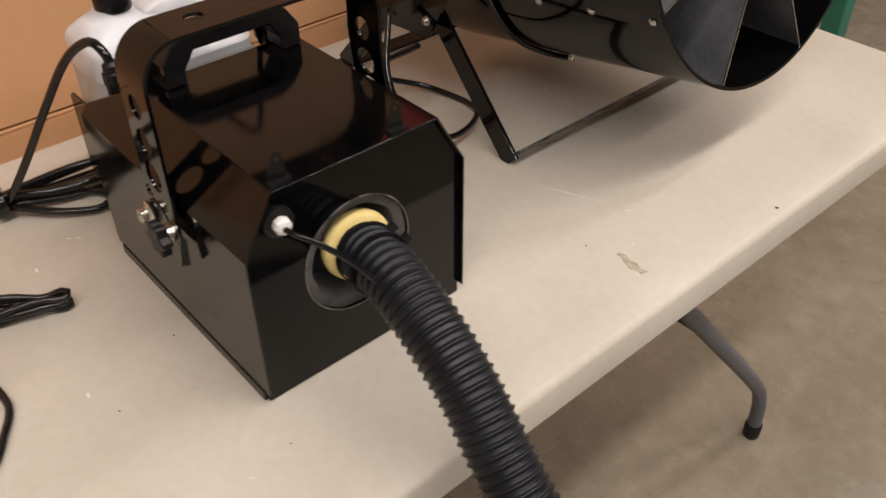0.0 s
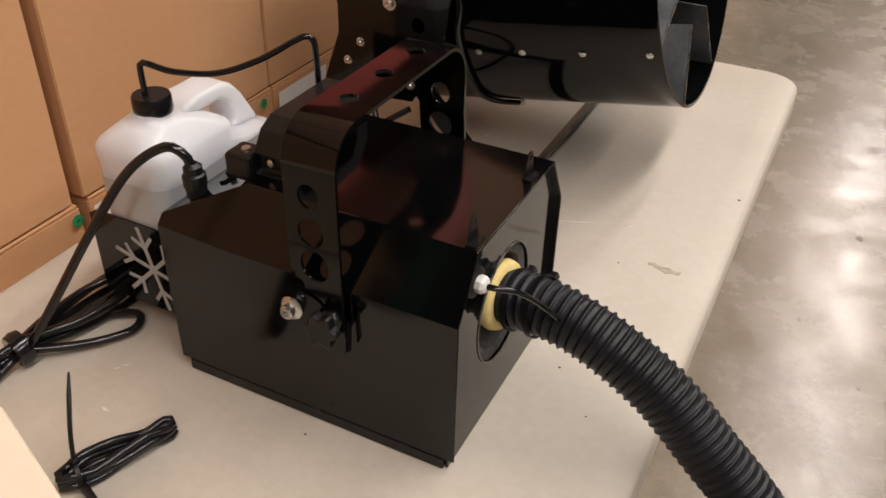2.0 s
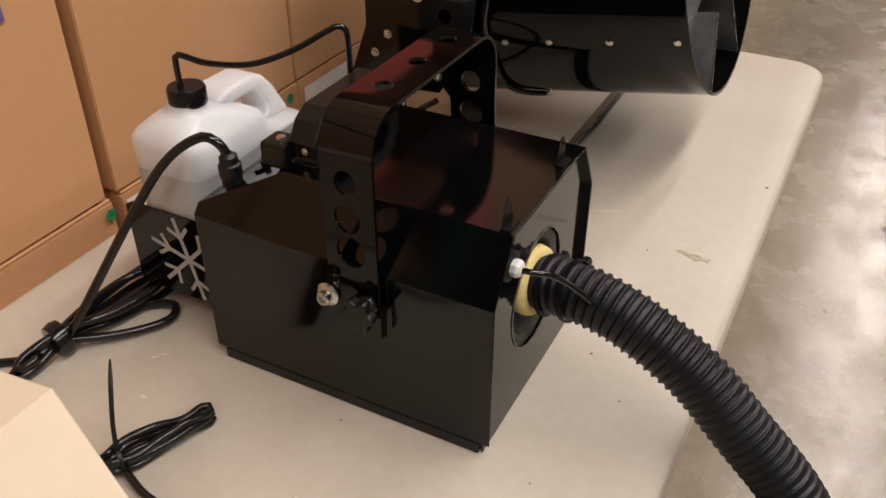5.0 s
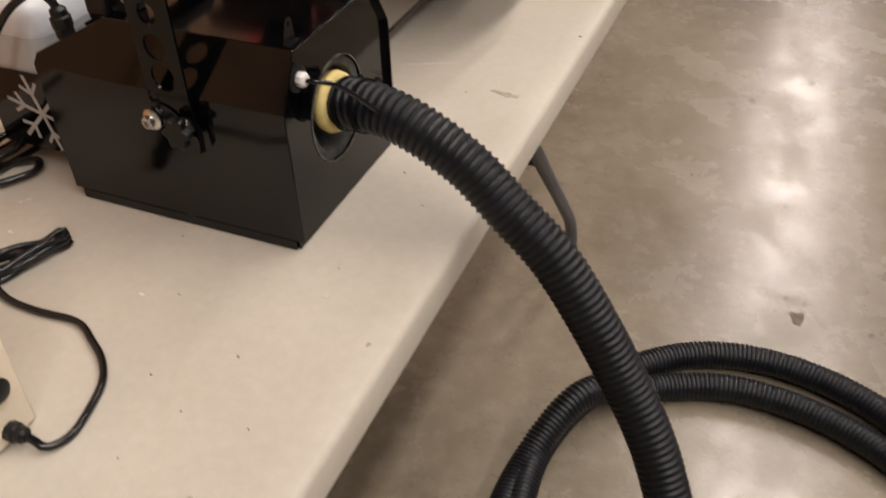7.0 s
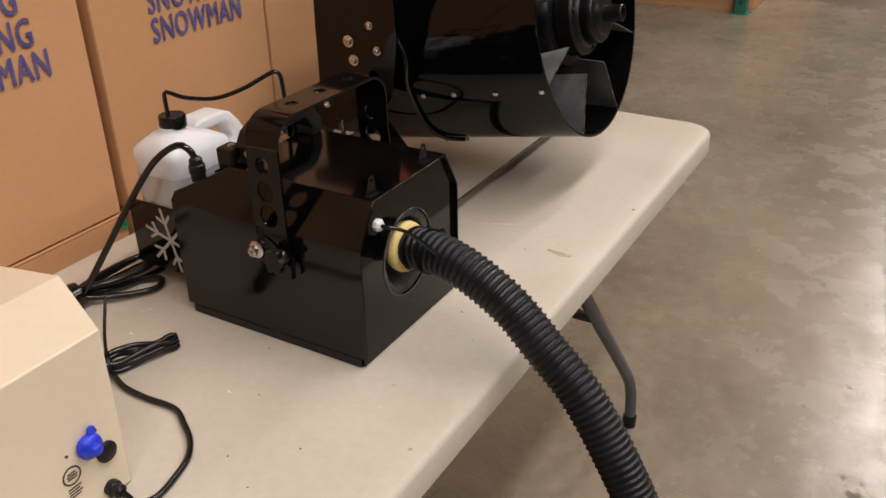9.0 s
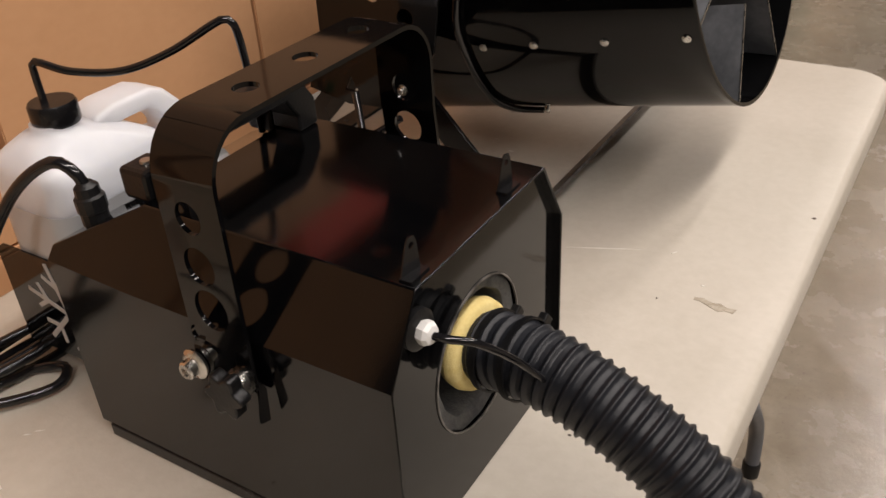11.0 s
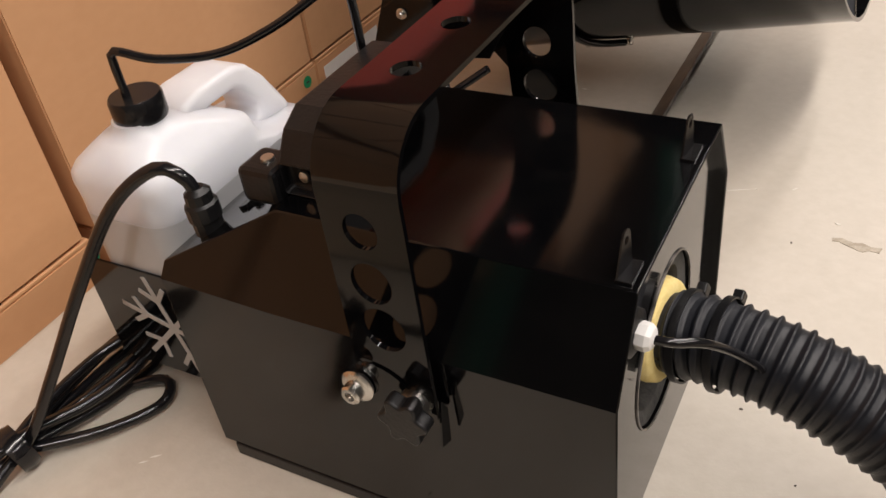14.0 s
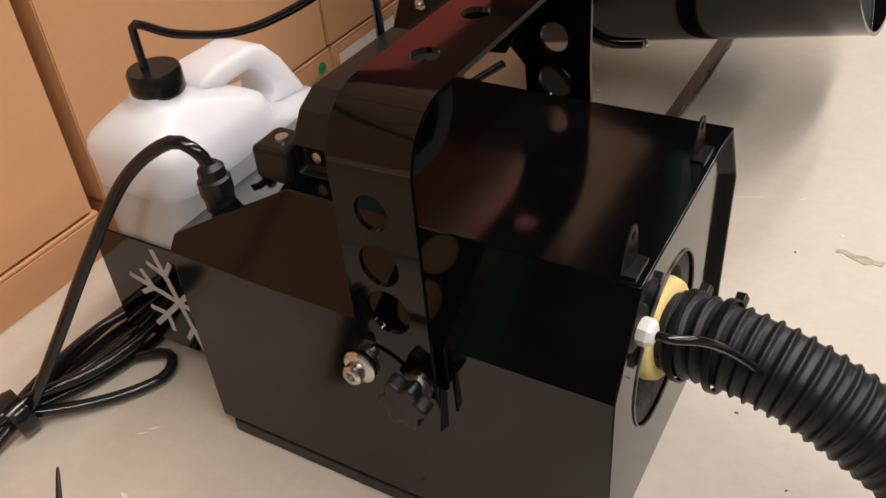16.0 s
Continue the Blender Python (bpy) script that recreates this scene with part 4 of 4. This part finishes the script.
        bm.faces.new(v0)
        bm.faces.new(v1[::-1])
        for i in range(4):
            j = (i + 1) % 4
            bm.faces.new((v0[i], v0[j], v1[j], v1[i]))
        fp("stand_leg", bm, SATIN, bevel=0.0006)
    fp("stand_foot", box(-0.66 - w, -0.66 + w, ya, yb, za - 0.003, za + 0.002), SATIN, bevel=0.0006)
    # bolted side plate that carries the barrel
    ypl = 1.150
    # the flared top is unseen, added so the strap reflects black
    plate = [(-0.558, 0.884), (-0.500, 0.872), (-0.420, 0.878), (-0.378, 0.950), (-0.362, 1.050), (-0.372, 1.190), (-0.562, 1.190), (-0.562, 1.160), (-0.530, 1.145), (-0.532, 0.955)]
    mpl = Matrix(((1, 0, 0, 0), (0, 0, 1, ypl), (0, 1, 0, 0), (0, 0, 0, 1)))
    fp("side_plate", holed(plate, [[(-0.504, 0.889), (-0.484, 0.889), (-0.494, 0.907)], circle(-0.412, 0.985, 0.010, 18)], 0.004, mpl), GLOSS, "gloss black plate with bolts", bevel=0.0005)
    fp("spacer", lathe([(0, 0), (0.011, 0), (0.011, 0.07), (0, 0.07)], 24, axis_to((-0.455, ypl + 0.004, 1.025), (0, 1, 0))), SATIN, smooth=True, angle=35)
    fp("spacer", lathe([(0, 0), (0.009, 0), (0.009, 0.10), (0, 0.10)], 16, axis_to((-0.44, ypl + 0.004, 0.93), (0, 1, 0))), SATIN, smooth=True, angle=35)
    for x, z, r in ((-0.461, 1.040, 0.0062), (-0.452, 1.008, 0.0056), (-0.518, 0.919, 0.0036), (-0.497, 0.948, 0.0036), (-0.416, 1.071, 0.0040), (-0.402, 1.030, 0.0045), (-0.422, 0.902, 0.0038)):
        b = lathe([(0, 0), (r * 1.7, 0), (r * 1.7, 0.0015), (r, 0.0015), (r, 0.0055), (r * 0.8, 0.0065), (r * 0.5, 0.0065), (r * 0.45, 0.004), (0, 0.004)], 20, axis_to((x, ypl, z), (0, -1, 0)))
        fp("bolt", b, STEEL, "bright steel bolt", smooth=True, angle=30)
    # cable looped under the barrel
    cp = along([surf(al, radians(an), 0.0046)[0] for al, an in ((-0.262, 176), (-0.252, 185), (-0.264, 195), (-0.269, 206), (-0.274, 218), (-0.279, 231), (-0.272, 242), (-0.245, 247))], 0.008)
    fp("cable", tube(cp, 0.0042, 10), RUBBER, smooth=True)
    cp = along([(-0.47, 1.125, 0.90), (-0.43, 1.09, 0.84), (-0.385, 1.09, 0.79), (-0.36, 1.14, 0.762), (-0.41, 1.23, 0.747), (-0.50, 1.22, 0.75), (-0.53, 1.16, 0.775), (-0.48, 1.11, 0.83), (-0.41, 1.125, 0.88)], 0.008)
    fp("cable", tube(cp, 0.0042, 10), RUBBER, smooth=True)
    return f


blower()

# ---------------------------------------------------------------- cartons
YAW = 0.0


def carton(at, dims, label, tape=True):
    """at: near front lower corner of the face that looks down the table; dims: depth, width, height."""
    d, w, h = dims
    c = thing("cardboard_box", at, label, "box", "stacked cartons", rz=-YAW)
    b = box(-d, 0, 0, w, 0, h - 0.0045)
    bmesh.ops.bevel(b, geom=b.edges[:], offset=0.0016, segments=2, affect="EDGES")
    bmesh.ops.subdivide_edges(b, edges=[e for e in b.edges if e.calc_length() > 0.1], cuts=5, use_grid_fill=True)
    for v in b.verts:
        v.co.x += 0.0014 * noise.noise(Vector((v.co.y * 5 + at[1] * 9, v.co.z * 5 + at[2] * 7, 0.3)))
    part("carton_body", b, CARD, c, smooth=True, angle=50)
    for x0, x1 in ((-d + 0.002, -d / 2 - 0.0015), (-d / 2 + 0.0015, -0.0006)):
        part("top_flap", box(x0, x1, 0.002, w - 0.002, h - 0.0043, h), CARD, c, bevel=0.001)
    return c


def print_lines(c, y, z, rows, size):
    base = Matrix(((0, 0, 1, 0.0022), (1, 0, 0, y), (0, 1, 0, z), (0, 0, 0, 1)))
    for k, body in enumerate(rows):
        letters(body, size, base @ Matrix.Translation((0, -k * 0.0510, 0)), PRINT, c, depth=0.0002, squeeze=0.660, bold=0.0015)["label"] = "blue printed capital letters"


def face_x(y):
    return -0.775


ZS = 0.763                      # seam between the rows
LOW = [(-0.38, 0.61), (0.25, 0.625), (0.888, 0.418), (1.304, 0.522), (1.84, 0.52), (2.38, 0.52)]
for k, (y, w) in enumerate(LOW):
    carton((face_x(y), y, 0.10), (0.45, w - 0.003, ZS - 0.1012), "plain brown cardboard carton in a stack beside the table")
HIGH = [(-0.38, 0.605), (0.25, 0.618), (0.884, 0.416), (1.302, 0.522), (1.84, 0.52), (2.38, 0.52)]
for k, (y, w) in enumerate(HIGH):
    c = carton((face_x(y) - 0.001, y, ZS + 0.0018), (0.45, w - 0.003, 0.61), "brown cardboard carton with large blue printed words, on the stack")
    if k == 1:
        print_lines(c, 0.315, 0.372, ["AMAZING", "SNOWING", "SNOWMAN"], 0.0615)
    elif k in (2, 3):
        print_lines(c, 0.118, 0.372, ["AMAZING", "SNOWING", "SNOWMAN"], 0.0615)
tagged(part("pallet_deck", box(-1.25, -0.80, -0.4, 2.9, 0.0, 0.099), material("pallet_wood", (0.30, 0.2, 0.11), (0.4, 0.28, 0.16), (0.7, 0.85), scale=6)), "rough wooden pallet under the stacked cartons", "pallet")


def sticker(y, z):
    s = thing("green_sticker", (face_x(y) + 0.0045, y, z), "small round green sticker on a carton", "sticker", "carton stickers", rz=-YAW)
    part("sticker_disc", lathe([(0, 0), (0.0085, 0), (0.0085, 0.0008), (0, 0.0008)], 24, pose(0, 0, 0, 0, 90, 0)), GREENDOT, s)
    part("sticker_mark", box(0.0008, 0.0012, -0.003, 0.003, -0.001, 0.001), INK, s)


sticker(0.862, 0.743)
sticker(1.273, 0.745)


def paper_label():
    s = thing("paper_label", (face_x(1.31) + 0.005, 1.314, 0.674), "white paper shipping label with black print on a carton", "label", rz=-YAW)
    part("sheet", box(0, 0.0006, 0, 0.146, 0, 0.074), PAPER, s)
    letters("Snowman", 0.026, Matrix(((0, 0, 1, 0.0012), (1, 0, 0, 0.014), (0, 1, 0, 0.024), (0, 0, 0, 1))), INK, s, depth=0.0003)
    s2 = thing("paper_label", (face_x(0.89) + 0.005, 0.892, 0.690), "white paper label folded round a carton corner", "label", rz=-YAW)
    part("sheet", box(0, 0.0006, 0, 0.07, 0, 0.06), PAPER, s2)


paper_label()


# ---------------------------------------------------------------- far rack
def rack():
    r = thing("pallet_rack", (-0.892, 6.28, 0), "green steel pallet rack with cartons at the end of the aisle", "rack")
    for x in (-2.4, 0.0):
        for y in (0.0, 1.0):
            up = box(x - 0.04, x + 0.04, y - 0.04, y + 0.04, 0.006, 3.4)
            part("upright", up, RACKGREEN, r, bevel=0.003)
            part("foot_plate", box(x - 0.06, x + 0.06, y - 0.055, y + 0.055, 0.0, 0.006), RACKGREEN, r)
            for k in range(18):
                if x == 0.0 and y == 0.0:
                    part("slot", box(x - 0.007, x + 0.007, y - 0.0415, y - 0.0395, 0.06 + 0.075 * k, 0.09 + 0.075 * k), INK, r)
    for z in (0.165, 0.95, 2.1):
        for y in (-0.02, 1.02):
            part("beam", box(-2.37, -0.03, y - 0.02, y + 0.02, z, z + 0.073), RACKGREEN, r, bevel=0.003)
    part("kick_board", box(-2.36, -0.045, 0.03, 0.055, 0.0, 0.16), CARD, r)
    for x in (-1.9, -1.15, -0.4):
        c = thing("cardboard_box", (-0.892 + x, 6.34, 0.2385), "brown carton on the green pallet rack", "box", "cartons on the rack")
        part("carton_body", box(-0.36, 0.36, 0, 0.8, 0, 0.62), CARD, c, bevel=0.006)
    for k in range(5):
        c = thing("cardboard_box", (-1.265, 6.42 + 0.62 * k, 0.0), "large brown carton standing along the aisle", "box", "aisle cartons")
        part("carton_body", box(0.03, 0.43, 0, 0.60, 0, 1.1), CARD, c, bevel=0.006)


rack()


def storage_rack():
    """Shelf rack over the stack; unseen shelves, crates and cartons added for black-paint reflections."""
    r = thing("storage_rack", (-0.83, 1.30, 0), "tall green steel rack over the stacked cartons, with unseen wooden shelves added for reflections", "rack")
    for y in (-1.80, 1.735):
        for x in (-0.55, 0.115):
            part("upright", box(x - 0.03, x + 0.03, y - 0.03, y + 0.03, 0, 3.0), RACKGREEN, r, bevel=0.003)
    # unseen boards kept brown so the black paint mirrors brown
    for z, h in ((1.380, 0.054), (1.735, 0.054)):
        for x in (-0.55, 0.0):
            part("beam", box(x - 0.025, x + 0.025, -1.92, 3.6, z, z + h), CARDEDGE, r, bevel=0.003)
        part("shelf", box(-0.52, -0.03, -1.92, 3.6, z + h - 0.03, z + h - 0.004), CARDEDGE, r)
    # stand-ins for a red thing mirrored in the strap and roof
    for y, z, w, h in ((1.370, 1.4305, 0.52, 0.105), (1.770, 1.7855, 0.49, 0.245)):
        c = thing("plastic_crate", (-0.820, y, z), "bright red plastic crate on the rack, unseen, added for its red reflection", "crate", "red crates")
        part("crate_wall", holed(round_rect(-0.45, 0, 0, w, 0.02, 4), [round_rect(-0.44, -0.01, 0.01, w - 0.01, 0.015, 4)], h, pose(0, 0, 0.0)), REDSTANDIN, c)
        part("crate_floor", box(-0.44, -0.01, 0.01, w - 0.01, 0.0, 0.008), REDSTANDIN, c)
    for k in range(9):
        for z, h in ((1.4305, 0.29), (1.7855, 0.55)):
            if (z < 1.6 and 3 <= k <= 4) or k == 4:
                continue
            c = thing("cardboard_box", (-0.83, -0.32 + 0.52 * k, z), "brown cardboard carton on the upper shelf of the rack, unseen, added for its reflection", "box", "shelf cartons")
            part("carton_body", box(-0.45, 0.0, 0, 0.505, 0, h), CARD, c, bevel=0.006)


storage_rack()


# ---------------------------------------------------------------- marks
def flat_mark(name, x, y, outline, mat, label, z=TT, cat="stain"):
    s = thing(name, (x, y, z), label, cat)
    part("mark", slab(outline, 0.0005, None), mat, s)


flat_mark("tape_residue", -0.049, 1.132, [(-0.021, 0.005), (-0.012, 0.007), (-0.002, 0.003), (0.006, 0.005), (0.013, 0.001), (0.023, 0.002), (0.021, -0.006), (0.012, -0.005), (0.007, -0.009), (0.0, -0.006), (-0.009, -0.002), (-0.014, 0.001), (-0.020, 0.0)], STAIN, "torn strip of old tape residue on the tabletop")
random.seed(5)
for k, (x, y, r) in enumerate(((0.003, 1.349, 0.0030), (-0.006, 0.606, 0.0040), (-0.066, 0.388, 0.0042), (-0.103, 1.118, 0.0016), (-0.119, 0.544, 0.0018), (-0.185, 0.493, 0.0018), (-0.288, 0.687, 0.0016), (-0.100, 0.897, 0.0018), (-0.130, 0.465, 0.0013), (-0.23, 0.60, 0.0013), (-0.05, 0.84, 0.0012), (-0.09, 0.70, 0.0013), (-0.15, 0.40, 0.0013), (-0.06, 0.47, 0.0013))):
    o = [(0.7 * r * (1 + 0.35 * random.uniform(-1, 1)) * math.cos(2 * math.pi * i / 9), 0.7 * r * (1 + 0.35 * random.uniform(-1, 1)) * math.sin(2 * math.pi * i / 9)) for i in range(9)]
    flat_mark("grit_speck", x, y, o, SPECK if r < 0.0035 else STAIN, "small dark speck of dirt on the tabletop", cat="dirt")
for k in range(14):
    x, y = random.uniform(-0.62, -0.03), random.uniform(0.3, 1.4)
    if -0.6 < x < -0.12 and 0.66 < y < 0.98:
        continue
    r = random.uniform(0.0015, 0.003)
    flat_mark("paint_fleck", x, y, [(r * 1.8, 0), (0, r * 0.7), (-r * 1.6, 0.001), (0, -r * 0.6)], CHIP, "tiny pale fleck on the tabletop", cat="dirt")

for x0, y0, x1, y1 in ((-0.226, 1.166, -0.150, 1.198), (-0.118, 1.205, -0.112, 1.212), (-0.517, 0.678, -0.510, 0.684), (-0.522, 0.670, -0.516, 0.675), (-0.084, 0.650, -0.076, 0.657)):
    d = Vector((x1 - x0, y1 - y0))
    n = Vector((-d.y, d.x)).normalized() * 0.0007
    flat_mark("scratch", (x0 + x1) / 2, (y0 + y1) / 2, [(-d.x / 2, -d.y / 2), (n.x, n.y), (d.x / 2, d.y / 2), (-n.x, -n.y)], CHIP, "thin pale scratch in the tabletop", cat="scratch")


def floor_marks():
    """A wandering crack, chipped pits and old spill stains in the concrete."""
    c = thing("floor_crack", (0.0, 0.0, 0.0), "long thin dark crack in the concrete floor", "crack")
    line = along([(0.64, 4.30, 0), (0.690, 3.85, 0), (0.652, 3.50, 0), (0.663, 3.222, 0), (0.656, 3.016, 0), (0.672, 2.795, 0), (0.723, 2.632, 0), (0.749, 2.493, 0), (0.781, 2.386, 0), (0.800, 2.312, 0), (0.794, 2.158, 0), (0.820, 2.084, 0), (0.852, 2.03, 0), (0.93, 1.86, 0), (0.96, 1.60, 0)], 0.02)
    random.seed(11)
    bm = bmesh.new()
    left, right = [], []
    for i, p in enumerate(line):
        d = (line[min(i + 1, len(line) - 1)] - line[max(i - 1, 0)]).normalized()
        n = Vector((-d.y, d.x, 0))
        q = p + n * random.uniform(-0.006, 0.006)
        w = random.uniform(0.0010, 0.0026)
        left.append(bm.verts.new(q + n * w + Vector((0, 0, 0.0006))))
        right.append(bm.verts.new(q - n * w + Vector((0, 0, 0.0006))))
    for i in range(len(line) - 1):
        bm.faces.new((left[i], left[i + 1], right[i + 1], right[i]))
    part("crack_line", bm, PIT, c)
    spots = [(0.467, 1.662, 0.019), (0.478, 1.715, 0.006), (0.412, 2.795, 0.011), (0.40, 2.09, 0.007), (0.44, 1.72, 0.008), (0.25, 2.62, 0.012), (0.62, 1.66, 0.008), (0.78, 1.78, 0.006), (0.31, 1.95, 0.005), (0.9, 2.2, 0.010), (0.2, 3.3, 0.009), (0.55, 3.6, 0.010), (0.75, 2.9, 0.007), (1.05, 1.6, 0.006), (0.35, 1.35, 0.006), (0.15, 2.15, 0.006)]
    for x, y, r in spots:
        o = []
        for i in range(11):
            a = 2 * math.pi * i / 11
            q = r * (1 + 0.45 * random.uniform(-1, 1))
            o.append((q * 0.8 * math.cos(a), q * 1.1 * math.sin(a)))
        flat_mark("floor_pit", x, y, o, PIT, "small chipped dark pit in the concrete", z=0.0, cat="pit")
    for x, y, rx, ry in ((-0.10, 7.02, 0.52, 0.20), (-0.64, 7.32, 0.12, 0.05), (0.5, 7.9, 0.4, 0.12)):
        o = []
        for i in range(40):
            a = 2 * math.pi * i / 40
            q = 1 + 0.25 * noise.noise(Vector((math.cos(a) * 2, math.sin(a) * 2, x)))
            o.append((rx * q * math.cos(a), ry * q * math.sin(a)))
        flat_mark("floor_stain", x, y, o, SPILL, "dull brown spill stain on the concrete", z=0.0, cat="stain")


floor_marks()
